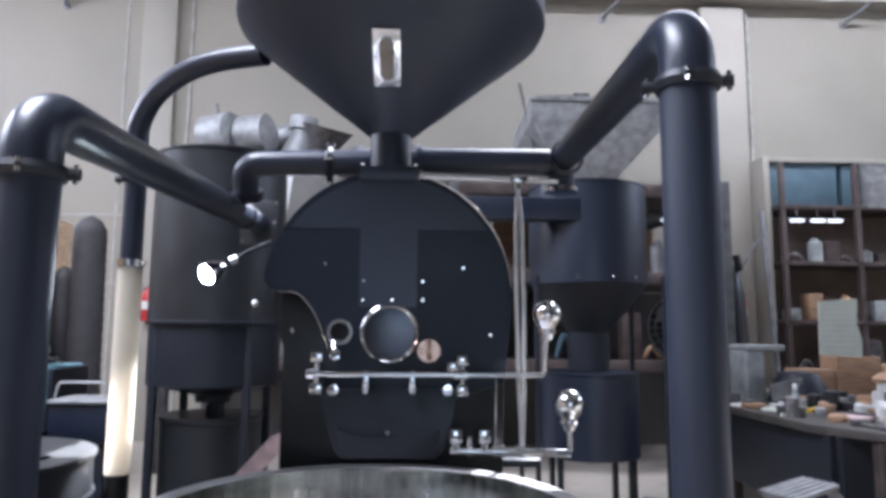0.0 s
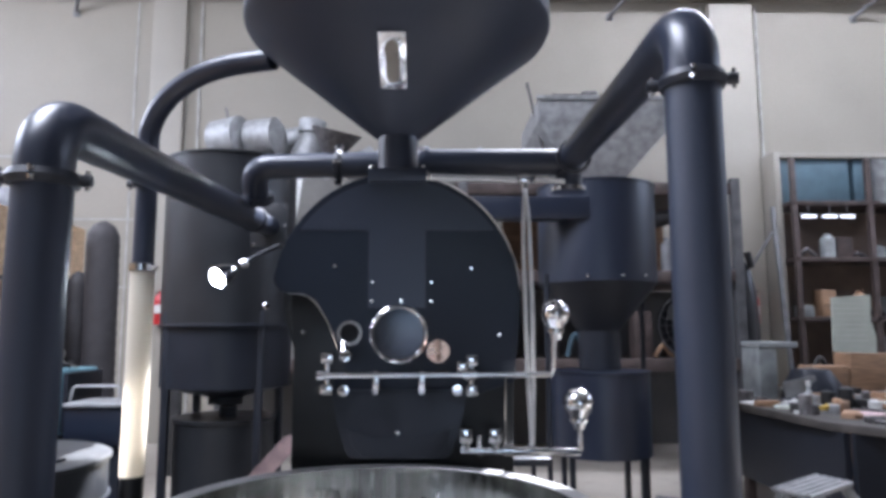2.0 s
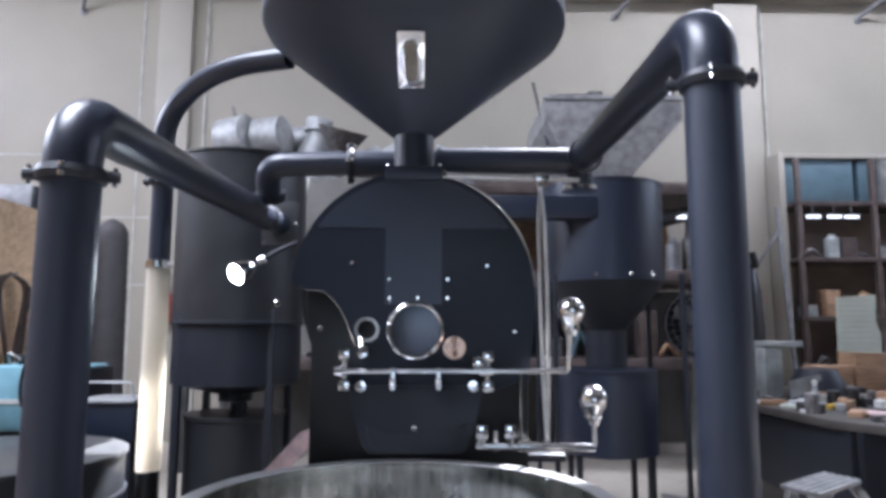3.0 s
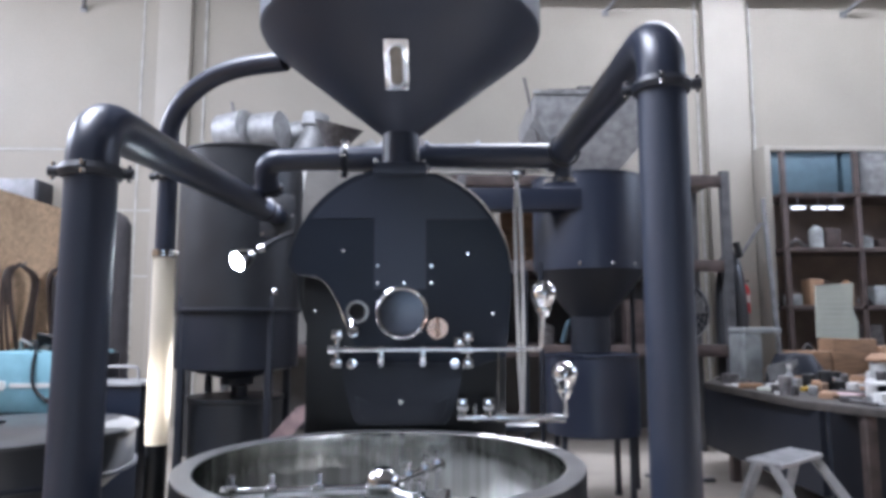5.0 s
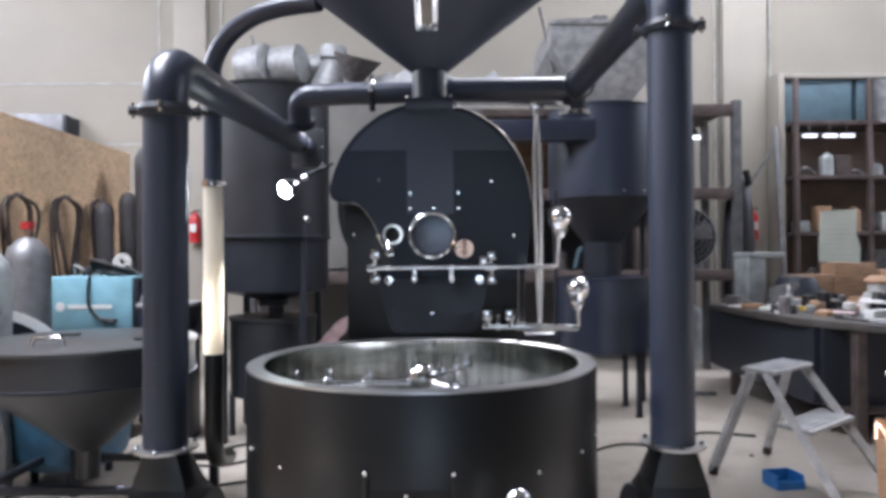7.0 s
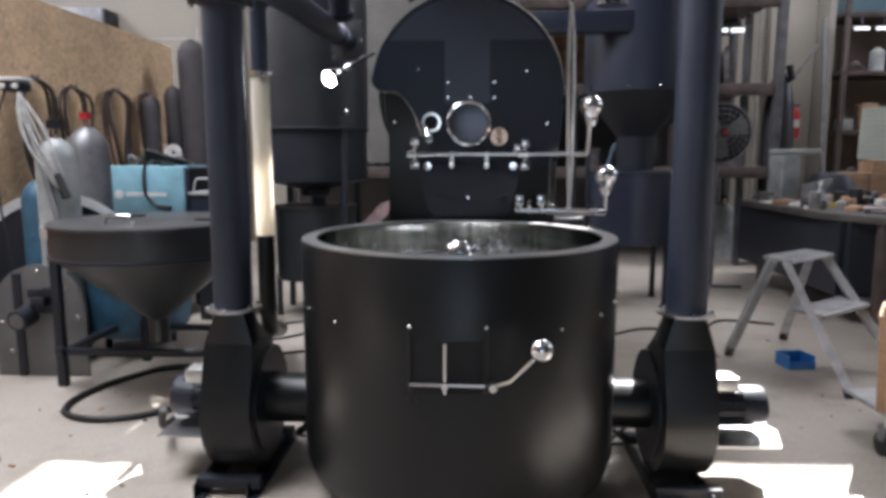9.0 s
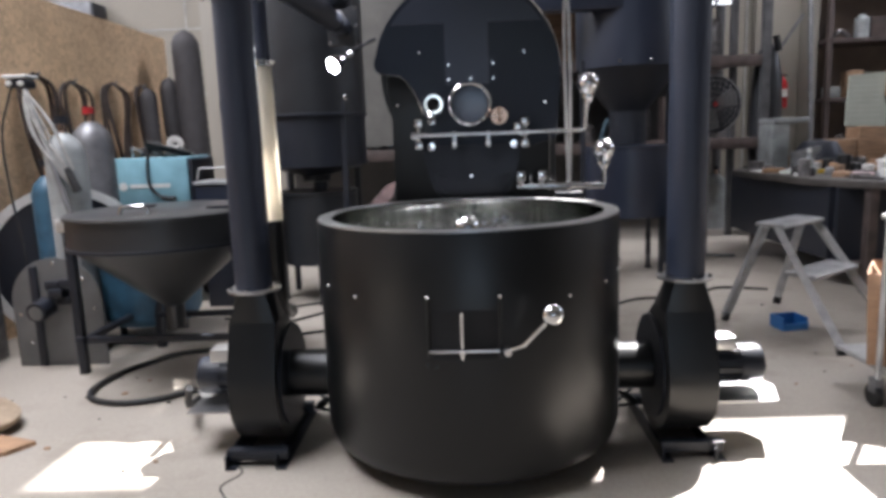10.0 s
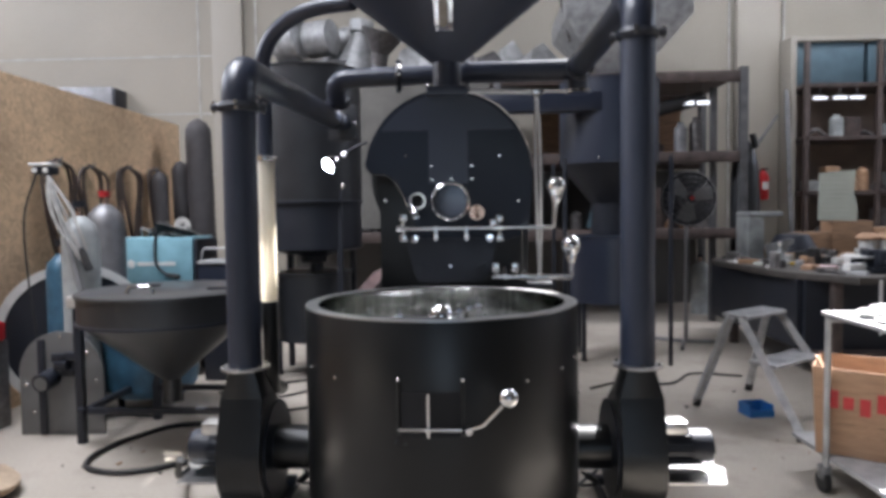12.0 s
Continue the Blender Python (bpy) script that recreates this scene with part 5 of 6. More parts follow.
for x, y, side in ((-0.62, 2.32, -1), (0.76, 2.30, 1)):
    t = thing("motor_cable", (x, y, 0), "black cable with plug between bin and blower", "cable", "motor cables")
    part("cable", tube(curve_through([(x, y - 0.1, 0.16), (x + side * 0.06, y - 0.06, 0.11), (x + side * 0.10, y, 0.06), (x + side * 0.02, y + 0.1, 0.012), (x + side * 0.15, y + 0.3, 0.012)], 6), 0.009, 8), RUBBER, t)
    part("plug", tube([(x + side * 0.03, y - 0.08, 0.135), (x + side * 0.08, y - 0.03, 0.085)], 0.018, 10), RUBBER, t)


# ---- rack behind the cyclones, with sheet metal goods on top ----
rack = thing("storage_rack", (1.0, 8.4, 0), "brown steel storage rack carrying hoppers and sheet parts", "rack")
for x in (-2.6, 0.6, 3.78):
    for y in (7.76, 9.3):
        part("post", box(x - 0.05, x + 0.05, y - 0.05, y + 0.05, 0.0, 3.33, 0.006), RACKDARK, rack)
for z in (3.28, 2.25, 1.25):
    part("beam", box(-2.55, 3.73, 7.72, 7.80, z - 0.14, z, 0.006), RACK, rack)
    part("beam", box(-2.55, 3.73, 9.26, 9.34, z - 0.14, z, 0.006), RACK, rack)
    part("deck", box(-2.60, 3.78, 7.82, 9.24, z - 0.05, z - 0.015), RACK, rack)
# Added dark sheets, so the bright wall does not show through the rack.
part("back_sheet", box(0.66, 3.72, 9.36, 9.38, 0.05, 2.1), DIM, rack, "added dark sheet hiding the bright wall behind the rack")
part("back_sheet", box(-2.54, 0.54, 9.36, 9.38, 0.05, 2.1), DIM, rack, "added dark sheet hiding the bright wall behind the rack")
part("cover_sheet", prism([(-1.36, 1.3), (0.5, 1.3), (0.5, 3.3), (-1.24, 3.3), (-1.32, 2.75)], "y", 7.69, 7.705), DUSTY, rack, "dusty grey cover sheet")
# White strip in place of the bright wall gap beside the cover sheet.
part("pale_strip", prism([(-1.42, 2.0), (-1.365, 2.0), (-1.325, 2.75), (-1.25, 3.3), (-1.40, 3.3)], "y", 7.70, 7.712), WHITE, rack, "white strip standing for the wall seen past the cover sheet")
part("inner_post", box(3.42, 3.5, 7.9, 7.98, 0.0, 3.1, 0.006), RACKDARK, rack)


def vat(x, y, z, r, h, lean, label, mtl=GALV):
    """Open sheet metal vat with a rolled lip."""
    d = Vector((lean, -0.25, 1)).normalized()
    return single("metal_vat", lathe([(0, 0.004), (r * 0.96, 0.004), (r, h - 0.02), (r + 0.012, h - 0.008), (r + 0.01, h), (r - 0.01, h), (r * 0.93, 0.02), (0, 0.02)], (x, y, z), d, 36), mtl, (x, y, z), label, "vat", "vats on the rack")


TOPZ = 3.30
single("metal_vat", lathe([(0, 0.01), (0.27, 0.01), (0.27, 0.36), (0, 0.36)], (-2.38, 8.15, 3.85), (1, -0.35, 0.1), 36), GALV, (-2.2, 8.05, 3.3), "round galvanised vat lying on the rack", "vat", "vats on the rack")
single("metal_vat", lathe([(0, 0.01), (0.25, 0.01), (0.24, 0.36), (0, 0.36)], (-1.98, 8.2, 3.90), (1, -0.3, 0.05), 36), GALV, (-1.78, 8.05, 3.3), "round galvanised vat lying on the rack", "vat", "vats on the rack")
vat(-2.35, 8.3, TOPZ, 0.3, 0.3, 0.0, "round galvanised vat standing on the rack")
vat(-1.72, 8.3, TOPZ, 0.31, 0.35, 0.0, "round galvanised vat standing on the rack")


def bent_sheet(x, y, w, h, lean, turn, mtl, label, fold=0.3):
    """A folded offcut of sheet, leaning."""
    prof = [(-w / 2, 0), (-w * 0.1, 0.02), (w / 2, h * fold), (w / 2 - 0.01, h * fold + 0.02), (w * 0.05, h), (-w * 0.35, h * 0.72)]
    bm = prism(prof, "y", -0.2, 0.2)
    bmesh.ops.transform(bm, matrix=Matrix.Translation((x, y, TOPZ)) @ Matrix.Rotation(turn, 4, "Z") @ Matrix.Rotation(lean, 4, "X"), verts=bm.verts)
    lo = min(v.co.z for v in bm.verts)
    bmesh.ops.translate(bm, verts=bm.verts, vec=(0, 0, TOPZ - lo))
    single("sheet_part", bm, mtl, (x, y, TOPZ), label, "sheet part", "sheet parts on the rack")


rng = random.Random(7)
single("metal_cone", lathe([(0.42, 0.0), (0.40, 0.06), (0.14, 0.66), (0.13, 0.72), (0.17, 0.74), (0.17, 0.90), (0.15, 0.90), (0.12, 0.72)], (-1.35, 8.35, TOPZ), (0.1, 0, 1), 40), GALV, (-1.35, 8.35, TOPZ), "tall galvanised transition cone standing on the rack", "cone")
single("metal_elbow", tube(curve_through([(-1.75, 8.75, TOPZ), (-1.74, 8.7, 3.75), (-1.6, 8.65, 4.02), (-1.42, 8.7, 4.05)], 6), 0.16, 20), GALV, (-1.75, 8.75, TOPZ), "galvanised duct elbow on the rack", "elbow")
for x, w, h in ((-0.55, 0.5, 0.42), (-0.25, 0.5, 0.5), (0.1, 0.55, 0.40), (0.45, 0.5, 0.34), (0.8, 0.5, 0.5), (1.15, 0.45, 0.38)):
    bent_sheet(x, 8.1 + rng.uniform(-0.1, 0.3), w, h, rng.uniform(-0.25, 0.1), rng.uniform(-0.6, 0.6), GALV if rng.random() < 0.5 else CLUTTER, "bent grey sheet metal offcut on the rack", rng.uniform(0.2, 0.6))
for k in range(14):
    x, r, z = rng.uniform(-0.6, 1.4), rng.uniform(0.05, 0.11), TOPZ
    p = [(x, 7.95 + rng.uniform(0, 0.3), z + r), (x + rng.uniform(0.1, 0.3), 8.2, z + r + rng.uniform(0, 0.25))]
    single("duct_piece", tube(p, r, 14), GALV if k % 2 else CLUTTER, (x, 8.0, z), "short piece of grey duct on the rack", "duct", "duct pieces on the rack")
cn = thing("metal_funnel", (-0.95, 8.0, TOPZ), "dark sheet metal funnel propped on the rack", "funnel")
part("funnel", lathe([(0.31, 0.0), (0.12, 0.30), (0.12, 0.45), (0.11, 0.45), (0.11, 0.3), (0.30, 0.0)], (-0.90, 7.95, 3.95), (-0.25, 0.25, -1), 32, ring=True), CLUTTER, cn)
part("stem", tube([(-1.02, 8.06, TOPZ), (-1.0, 8.05, 3.56)], 0.09, 14), GALV, cn)
for x0, z0, x1, z1 in ((-2.08, 3.9, -2.28, 4.28), (1.6, 4.28, 1.42, 4.62)):
    single("steel_rod", tube([(x0, 8.1, z0 - 0.5), (x1, 8.1, z1)], 0.02, 8), CLUTTER, (x0, 8.1, z0 - 0.5), "thin dark rod among the sheet parts", "rod")

# square funnel of sheet metal standing upside up on the rack
sf = thing("square_funnel", (2.3, 8.3, TOPZ), "large grey square sheet metal funnel on the rack", "funnel")
bm = bmesh.new()
tops = [bm.verts.new(p) for p in ((1.5, 7.7, 4.29), (3.12, 7.7, 4.29), (3.12, 9.2, 4.29), (1.5, 9.2, 4.29))]
mids = [bm.verts.new(p) for p in ((1.5, 7.7, 4.02), (3.12, 7.7, 4.02), (3.12, 9.2, 4.02), (1.5, 9.2, 4.02))]
lows = [bm.verts.new(p) for p in ((2.0, 8.1, 3.31), (2.5, 8.1, 3.31), (2.5, 8.6, 3.31), (2.0, 8.6, 3.31))]
for a, b in ((tops, mids), (mids, lows)):
    for k in range(4):
        bm.faces.new((a[k], a[(k + 1) % 4], b[(k + 1) % 4], b[k]))
bm.faces.new(lows), bm.faces.new(tops)
part("funnel", bm, GALV, sf)
part("lip", box(1.47, 3.15, 7.67, 7.70, 4.26, 4.31), GALV, sf)
gm = thing("gear_motor", (1.95, 8.2, 4.30), "dark grey gear motor lying on the funnel", "motor")
part("housing", tube([(1.75, 8.2, 4.40), (2.1, 8.2, 4.40)], 0.11, 20), CLUTTER, gm)
part("gearbox", box(2.1, 2.3, 8.08, 8.32, 4.31, 4.52, 0.02), CLUTTER, gm)
part("plate", box(1.55, 2.35, 8.0, 8.4, 4.295, 4.31), CLUTTER, gm)


def goods(name, x0, x1, y0, y1, z, n, seed, group, tall=0.35):
    """A row of mixed small workshop goods on a shelf."""
    rng = random.Random(seed)
    x = x0
    kinds = (CLUTTER, CARD, CLUTTER, RACKGREY, CYLGREY, TEAL, CLUTTER, CLUTTER, WOOD, RACK)
    for k in range(n):
        w = (x1 - x0) / n
        y = rng.uniform(y0, y1)
        h = rng.uniform(0.35, 1.0) * tall
        m = kinds[rng.randrange(len(kinds))]
        c = rng.random()
        if c < 0.4:
            single("storage_box", box(x, x + w * 0.85, y, y + rng.uniform(0.15, 0.35), z, z + h, 0.01), m, (x, y, z), "small workshop box standing on a shelf", "box", group)
        elif c < 0.75:
            r = w * 0.36
            single("storage_tin", lathe([(0, 0), (r, 0), (r, h * 0.8), (r * 0.8, h * 0.86), (r * 0.5, h * 0.9), (r * 0.5, h), (0, h)], (x + w / 2, y, z), seg=20), m, (x + w / 2, y, z), "small workshop tin standing on a shelf", "tin", group)
        else:
            single("coiled_cable", tube(curve_through([(x, y, z + 0.03), (x + w * 0.3, y - 0.05, z + h * 0.6), (x + w * 0.7, y, z + h * 0.3), (x + w, y + 0.05, z + 0.03)], 5), 0.03, 8), m, (x, y, z), "dark coiled cable lying on a shelf", "cable", group)
        x += w


goods("rack", 2.2, 3.4, 7.9, 8.3, 2.235, 5, 21, "goods on the rack", 0.5)
goods("rack", 1.6, 3.6, 7.9, 8.4, 1.235, 8, 22, "goods on the rack", 0.6)
goods("rack", -2.4, 0.2, 7.9, 8.4, 1.235, 9, 23, "goods on the rack", 0.5)
single("plywood_sheet", box(1.2, 3.38, 9.05, 9.1, 2.236, 3.08), WOOD, (2.9, 9.1, 2.236), "brown plywood sheet standing on the rack", "plywood")
single("dark_roll", tube([(2.3, 7.95, 2.72), (3.35, 8.0, 2.98)], 0.09, 18), RUBBER, (2.8, 8.0, 2.236), "dark rolled sheet propped on the rack", "roll")
# Bright strips under the deck, added as glowing bars on hangers.
tl = thing("tube_lamp", (3.3, 7.92, 3.12), "glowing white strips added under the rack's top deck", "lamp", "tube lamps")
for x0, x1 in ((3.02, 3.2), (3.24, 3.4)):
    part("tube", box(x0, x1, 7.9, 7.93, 2.88, 2.925, 0.006), GLOW, tl)
    part("hanger", box((x0 + x1) / 2 - 0.006, (x0 + x1) / 2 + 0.006, 7.91, 7.922, 2.92, 3.235), RACKGREY, tl)

# ---- pedestal fan ----
FNX, FNY, FNZ = 2.57, 6.12, 1.61
fan = thing("pedestal_fan", (FNX, 6.3, 0), "dusty dark pedestal fan with wire cage", "fan")
part("pole", tube([(FNX + 0.02, 6.3, 0.03), (FNX + 0.02, 6.3, 1.55)], 0.02, 14), RACKGREY, fan)
part("motor", tube([(FNX, 6.34, FNZ), (FNX, 6.14, FNZ)], 0.085, 20), BLACK_FLAT, fan)
for r in (0.29, 0.235, 0.18, 0.125, 0.07):
    part("cage_ring", tube([(FNX + r * math.cos(a), 6.05 + 0.1 * (r / 0.29) ** 2, FNZ + r * math.sin(a)) for a in (2 * math.pi * k / 36 for k in range(37))], 0.008 if r > 0.28 else 0.004, 6), RACKGREY, fan)
for k in range(24):
    a = 2 * math.pi * k / 24
    part("cage_wire", tube([(FNX + r * math.cos(a), 6.05 + 0.1 * (r / 0.29) ** 2, FNZ + r * math.sin(a)) for r in (0.04, 0.12, 0.2, 0.29)], 0.003, 5), RACKGREY, fan)
for k in range(3):
    a = 2 * math.pi * k / 3 + 0.4
    bm = prism([(0.04, -0.04), (0.23, -0.12), (0.26, 0.0), (0.22, 0.09), (0.05, 0.04)], "y", -0.004, 0.004)
    bmesh.ops.transform(bm, matrix=Matrix.Translation((FNX, 6.13, FNZ)) @ Matrix.Rotation(-a, 4, "Y") @ Matrix.Rotation(0.35, 4, "X"), verts=bm.verts)
    part("blade", bm, GREYPAINT, fan)
part("hub_badge", lathe([(0, 0.012), (0.02, 0.01), (0.024, 0)], (FNX, 6.05, FNZ), (0, -1, 0), 20), RED, fan, "red round hub badge")
part("back_shroud", lathe([(0.1, 0.0), (0.28, 0.06), (0.3, 0.12), (0.29, 0.12), (0.1, 0.012)], (FNX, 6.30, FNZ), (0, -1, 0), 36, ring=True), BLACK_FLAT, fan)
for a in (10, 130, 250):
    part("foot", tube([(FNX, 6.3, 0.04), (FNX + 0.36 * math.cos(radians(a)), 6.3 + 0.36 * math.sin(radians(a)), 0.02)], 0.02, 8), RACKGREY, fan)

# ---- bench at the east side with tools ----
bench = thing("workbench", (4.2, 5.6, 0), "dark cluttered workbench with a wooden top", "workbench")
top = [(2.95, 6.55), (3.02, 4.95), (3.35, 4.35), (6.2, 4.35), (6.2, 7.3), (3.4, 7.3)]
part("top", prism(top, "z", 0.86, 0.92, bevel=0.005), DARKWOOD, bench)
part("front_panel", box(3.12, 6.0, 4.75, 4.80, 0.25, 0.86), BLACK_FLAT, bench)
part("end_panel", box(3.08, 3.13, 4.82, 6.9, 0.25, 0.86), BLACK_FLAT, bench)
for x, y in ((3.15, 6.4), (3.3, 4.6), (6.0, 4.6), (6.0, 7.1), (4.6, 4.6)):
    part("leg", box(x - 0.04, x + 0.04, y - 0.04, y + 0.04, 0, 0.86, 0.004), RACK, bench)
part("low_shelf", box(3.2, 6.0, 4.6, 7.0, 0.22, 0.25), RACK, bench)
vise = thing("bench_grinder", (3.62, 4.85, 0.92), "small grinding disc and motor clamped on the bench", "grinder")
part("disc", tube([(3.62, 4.85, 1.05), (3.62, 4.85, 1.062)], 0.14, 28), WHITE, vise, "round pale disc")
part("stem", tube([(3.62, 4.85, 0.92), (3.62, 4.85, 1.05)], 0.06, 16), BLACK_FLAT, vise)
part("strap", box(3.50, 3.52, 4.33, 4.34, 0.45, 0.90), WHITE, vise)
bot = thing("spray_bottle", (3.24, 5.5, 0.92), "small white spray bottle on the bench", "bottle")
part("body", lathe([(0, 0), (0.04, 0), (0.04, 0.13), (0.015, 0.17), (0.015, 0.2), (0, 0.2)], (3.24, 5.5, 0.92), seg=18), CYLGREY, bot)
part("cap", lathe([(0.018, 0.2), (0.02, 0.24), (0, 0.245)], (3.24, 5.5, 0.92), seg=14), WHITE, bot)
rng = random.Random(31)
for k in range(150):
    x, y = rng.uniform(3.1, 5.4), rng.uniform(4.55, 6.8)
    if x < 3.3 and y < 5.0:
        y += 0.6
    c, a = rng.random(), rng.uniform(0, 3.1)
    m = (CLUTTER, ALU, CLUTTER, CARD, WHITE, RUBBER, GALV, WOOD)[rng.randrange(8)]
    T = Matrix.Translation((x, y, 0.92)) @ Matrix.Rotation(a, 4, "Z")
    if c < 0.45:
        bm, nm = box(-rng.uniform(0.04, 0.12), rng.uniform(0.04, 0.12), -0.03, 0.04, 0.0, rng.uniform(0.015, 0.10), 0.004), "metal_block"
    elif c < 0.75:
        bm, nm = tube([(-0.12, 0, 0.018), (0.05, 0, 0.018), (0.14, 0.01, 0.018)], [0.012, 0.012, 0.018], 8), "hand_tool"
    else:
        r, h = rng.uniform(0.03, 0.06), rng.uniform(0.04, 0.16)
        bm, nm = lathe([(0, 0), (r, 0), (r, h), (r * 0.7, h * 1.05), (0, h * 1.05)], seg=16), "small_tin"
    bmesh.ops.transform(bm, matrix=T, verts=bm.verts)
    single(nm, bm, m, (x, y, 0.92), "small workshop item lying on the bench", "tool", "bench clutter")
mach = thing("table_machine", (3.45, 6.55, 0.92), "pale bench machine with dark cover", "machine")
part("column", box(3.34, 3.52, 6.5, 6.85, 0.92, 1.395, 0.01), CYLGREY, mach)
part("head", box(3.34, 3.72, 6.48, 6.86, 1.40, 1.455, 0.012), CYLGREY, mach)
part("slot", box(3.38, 3.5, 6.495, 6.5, 1.42, 1.455), BLACK_FLAT, mach)
part("cover", lathe([(0, 0.3), (0.16, 0.28), (0.24, 0.15), (0.26, 0)], (3.78, 6.4, 0.922), seg=24), BLACK_FLAT, mach)
part("tilted_plate", prism([(3.42, 0.95), (3.72, 1.02), (3.70, 1.16), (3.40, 1.10)], "y", 6.2, 6.21), GALV, mach)
bd = thing("display_board", (4.58, 6.97, 1.34), "pale green board propped on the crates", "board")
part("board", prism([(4.345, 1.35), (4.79, 1.33), (4.80, 1.50), (4.755, 1.66), (4.77, 1.93), (4.36, 1.90)], "y", 6.96, 6.975), PAPER, bd)
for k in range(9):
    z = 1.40 + 0.055 * k
    part("ruled_line", box(4.375, 4.72, 6.955, 6.958, z, z + 0.006), WHITE, bd)
for k, (x0, x1, z1, m) in enumerate(((4.12, 4.5, 1.20, WOOD), (4.52, 5.0, 1.33, WOOD), (5.02, 5.7, 1.25, CARD))):
    single("wooden_crate", box(x0, x1, 6.98, 7.26, 0.921, z1, 0.01), m, (x0, 7.0, 0.92), "brown wooden crate on the back of the bench", "crate", "crates on the bench")
for x, m in ((4.42, WHITE), (4.62, WHITE), (4.9, TRAYBLUE)):
    jar = thing("storage_jar", (x, 6.1, 0.92), "white plastic jar with brown lid on the bench", "jar", "jars on the bench")
    part("jar", lathe([(0, 0), (0.08, 0), (0.085, 0.22), (0, 0.22)], (x, 6.1, 0.92), seg=20), m, jar)
    part("lid", lathe([(0.11, 0.222), (0.115, 0.25), (0.06, 0.30), (0, 0.30)], (x, 6.1, 0.92), seg=20), CARD, jar)

vs = thing("bench_vise", (3.72, 4.75, 0.92), "heavy dark bench vise bolted to the bench", "vise")
part("base", box(3.62, 3.82, 4.62, 4.9, 0.921, 0.97, 0.01), BLACK_FLAT, vs)
part("fixed_jaw", box(3.64, 3.80, 4.74, 4.86, 0.97, 1.12, 0.015), BLACK_FLAT, vs)
part("moving_jaw", box(3.65, 3.79, 4.60, 4.69, 0.98, 1.12, 0.015), BLACK_FLAT, vs)
part("screw", tube([(3.72, 4.42, 1.02), (3.72, 4.7, 1.02)], 0.016, 12), ALU, vs)
part("handle", tube([(3.70, 4.43, 0.88), (3.74, 4.43, 1.14)], 0.008, 8), ALU, vs)
for k, (x, y, w, d_, a, m) in enumerate(((3.12, 6.15, 0.22, 0.16, 0.2, WHITE), (3.2, 5.75, 0.2, 0.14, -0.3, PAPER), (3.5, 5.2, 0.3, 0.2, 0.5, PINK), (3.55, 5.75, 0.32, 0.05, 0.7, YELLOW), (4.0, 5.3, 0.3, 0.22, -0.2, WHITE), (3.35, 5.15, 0.24, 0.1, 0.9, CARD), (4.3, 4.8, 0.3, 0.2, 0.1, PAPER), (4.9, 5.2, 0.3, 0.25, 0.4, WHITE))):
    T = Matrix.Translation((x, y, 0.921)) @ Matrix.Rotation(a, 4, "Z")
    single("flat_offcut", box(-w / 2, w / 2, -d_ / 2, d_ / 2, 0, 0.012 + 0.006 * k, 0.002, turn=T), m, (x, y, 0.921), "flat pale offcut lying among the tools", "offcut", "bench offcuts")
for k in range(7):
    x = 3.2 + 0.35 * k
    single("storage_crate", box(x, x + 0.3, 5.0, 5.4, 0.251, 0.45 + 0.1 * (k % 3), 0.01), (CARD, CLUTTER, WOOD, TEAL)[k % 4], (x, 5.0, 0.25), "dusty box stored under the bench", "box", "boxes under the bench")

# covered stand and gantry behind the bench
cs = thing("covered_stand", (4.1, 8.0, 0), "grey covered drill stand with a slanting rod", "stand")
part("cover", lathe([(0.18, 0.0), (0.19, 1.6), (0.17, 2.0), (0.12, 2.28), (0.05, 2.4), (0, 2.4)], (3.91, 8.0, 0), seg=28), DUSKPAINT, cs)
part("rod", tube([(4.0, 7.9, 2.3), (4.28, 7.9, 2.72)], 0.022, 8), RACKGREY, cs)
part("rod_grip", tube([(4.0, 7.9, 2.3), (3.95, 7.88, 2.48)], 0.04, 10), RUBBER, cs)
single("steel_pole", tube([(5.0, 8.9, 0), (5.08, 9.4, 3.3)], 0.035, 12), RACKGREY, (5.0, 8.9, 0), "thin steel pole leaning by the pillar", "pole")

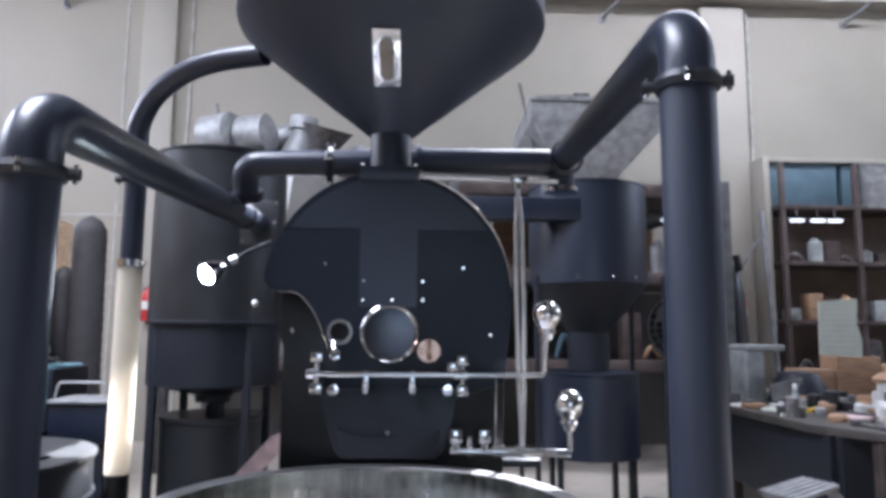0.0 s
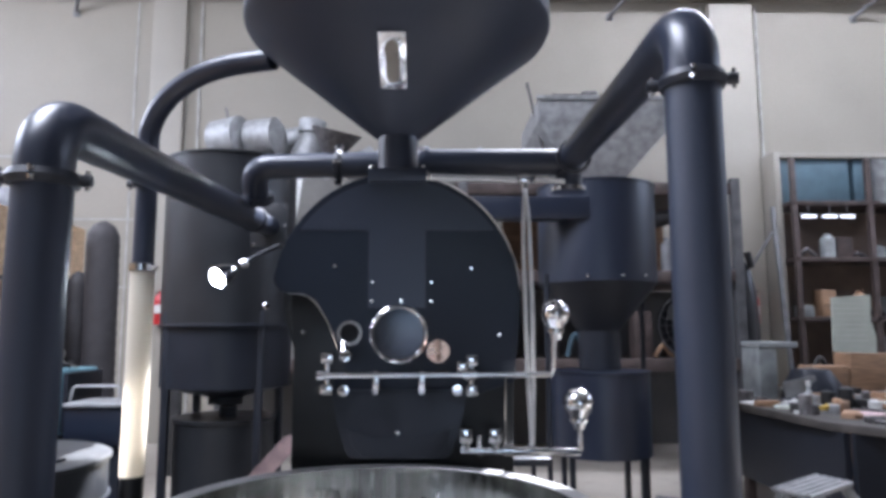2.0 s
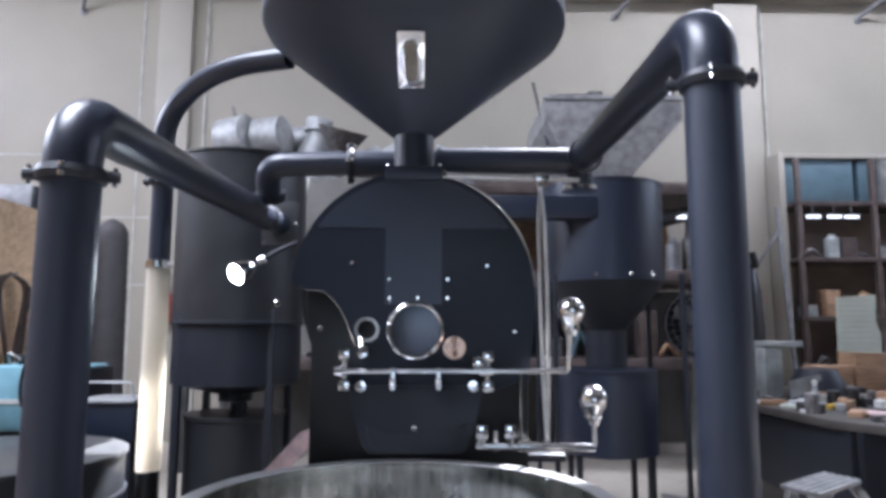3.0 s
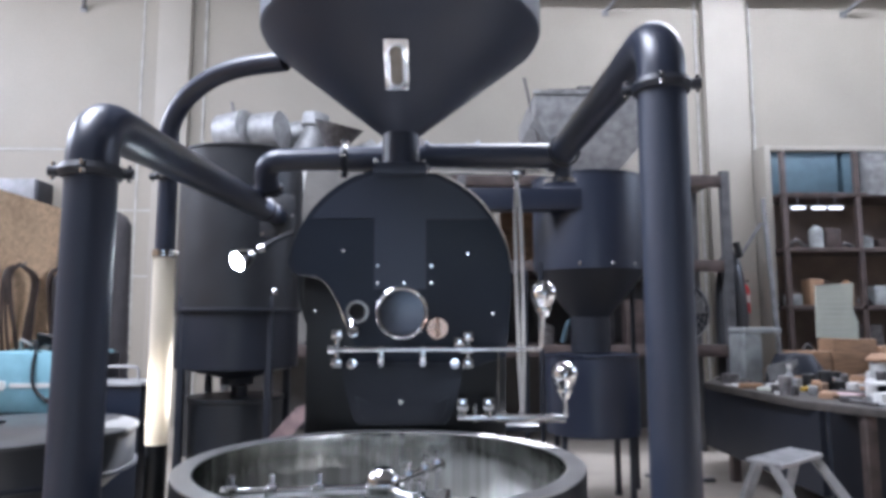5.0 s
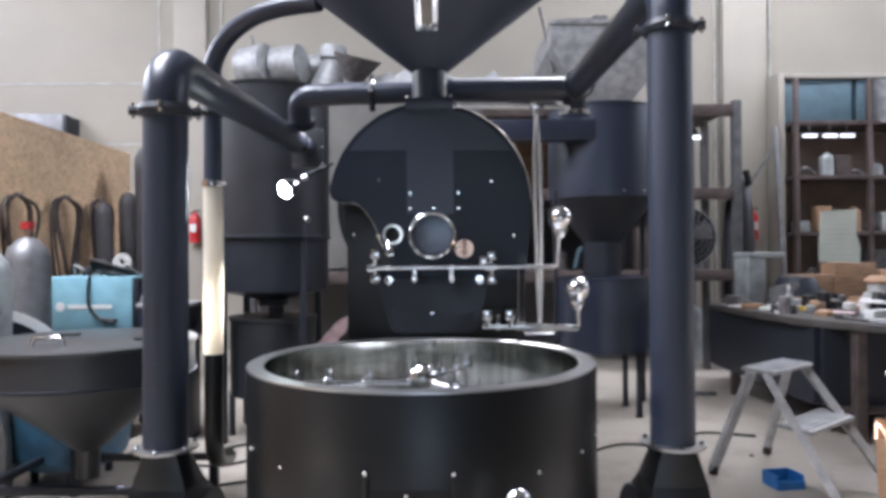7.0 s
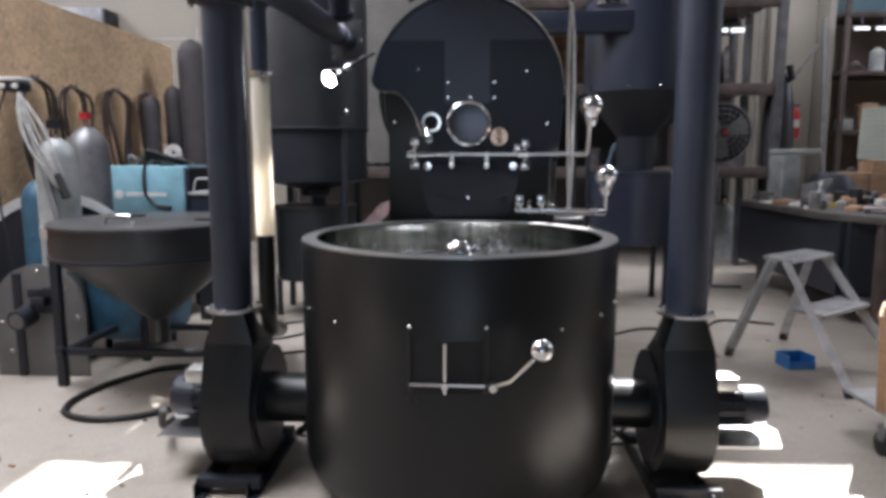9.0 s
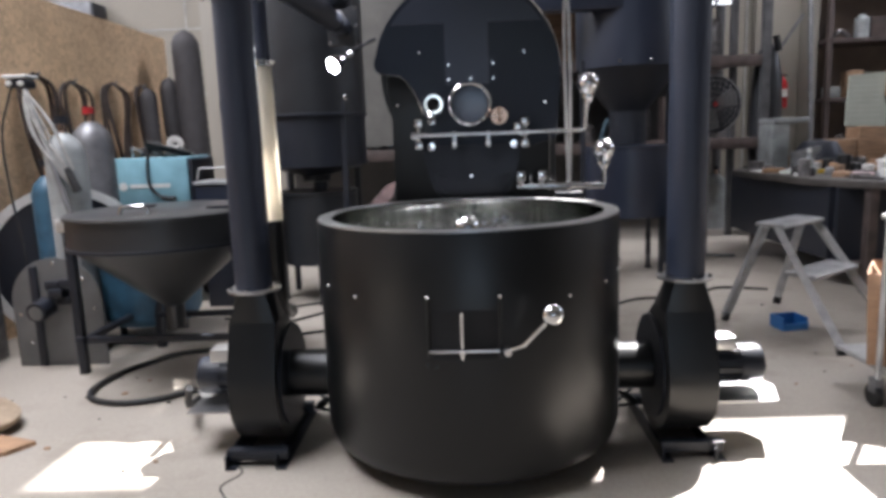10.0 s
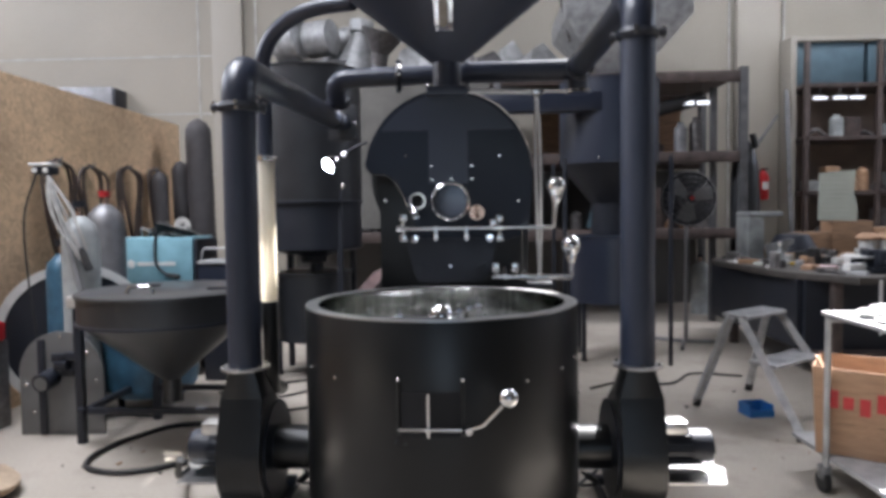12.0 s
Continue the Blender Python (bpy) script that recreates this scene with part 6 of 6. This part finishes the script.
# ---- shelving on the back wall, east ----
sh = thing("shelving_unit", (7.2, 9.6, 0), "brown steel shelving with teal top cupboards", "shelving")
for x in (5.32, 6.40, 7.9, 9.4):
    part("post", box(x, x + 0.07, 9.3, 9.37, 0.0, 4.0, 0.004), RACK, sh)
for z in (0.9, 1.75, 2.58, 3.38):
    part("shelf", box(5.3, 9.5, 9.3, 9.95, z - 0.06, z, 0.004), RACK, sh)
part("back_panel", box(5.3, 9.5, 9.955, 9.985, 0.1, 3.3), BROWN, sh)
part("jamb", box(5.2, 5.285, 9.5, 9.97, 0.0, 4.14, 0.006), PILASTER, sh, "white painted jamb")
for x0, x1 in ((5.33, 6.36), (6.44, 7.86), (7.94, 9.4)):
    part("cupboard", box(x0, x1, 9.62, 9.95, 3.385, 4.06, 0.01), TEAL, sh)
part("cornice", box(5.26, 9.55, 9.56, 9.97, 4.07, 4.14, 0.006), PILASTER, sh)
vat(6.85, 9.45, 3.385, 0.33, 0.62, 0.0, "big galvanised tub on the top shelf")
goods("shelf", 5.45, 9.3, 9.35, 9.6, 2.585, 14, 41, "goods on the shelving", 0.36)
goods("shelf", 5.45, 9.3, 9.35, 9.6, 1.755, 16, 42, "goods on the shelving", 0.45)
goods("shelf", 5.45, 9.3, 9.35, 9.6, 0.905, 11, 43, "goods on the shelving", 0.6)
goods("floor", 5.2, 8.5, 7.6, 8.6, 0.0, 9, 44, "goods on the floor", 1.1)
# Bright strips along the shelving, added as glowing bars.
for x in (5.45, 5.75, 6.0):
    tp = part("tube_lamp", box(x, x + 0.2, 9.30, 9.33, 3.14, 3.175, 0.004), GLOW, sh, "added glowing white strip")
    part("hanger", box(x + 0.09, x + 0.10, 9.31, 9.32, 3.175, 3.33), RACKGREY, tp)

# wall hooks high on the panels
for x in (3.01, 6.85, -5.2):
    t = thing("wall_hook", (x, 9.99, 6.45), "grey steel lifting hook on the wall panel", "hook", "wall hooks")
    part("plate", box(x - 0.05, x + 0.05, 9.975, 9.998, 6.36, 6.46, 0.004), RACKGREY, t)
    part("rod", tube([(x, 9.96, 6.42), (x + 0.1, 9.8, 6.52), (x + 0.26, 9.6, 6.62)], 0.03, 10), RACKGREY, t)
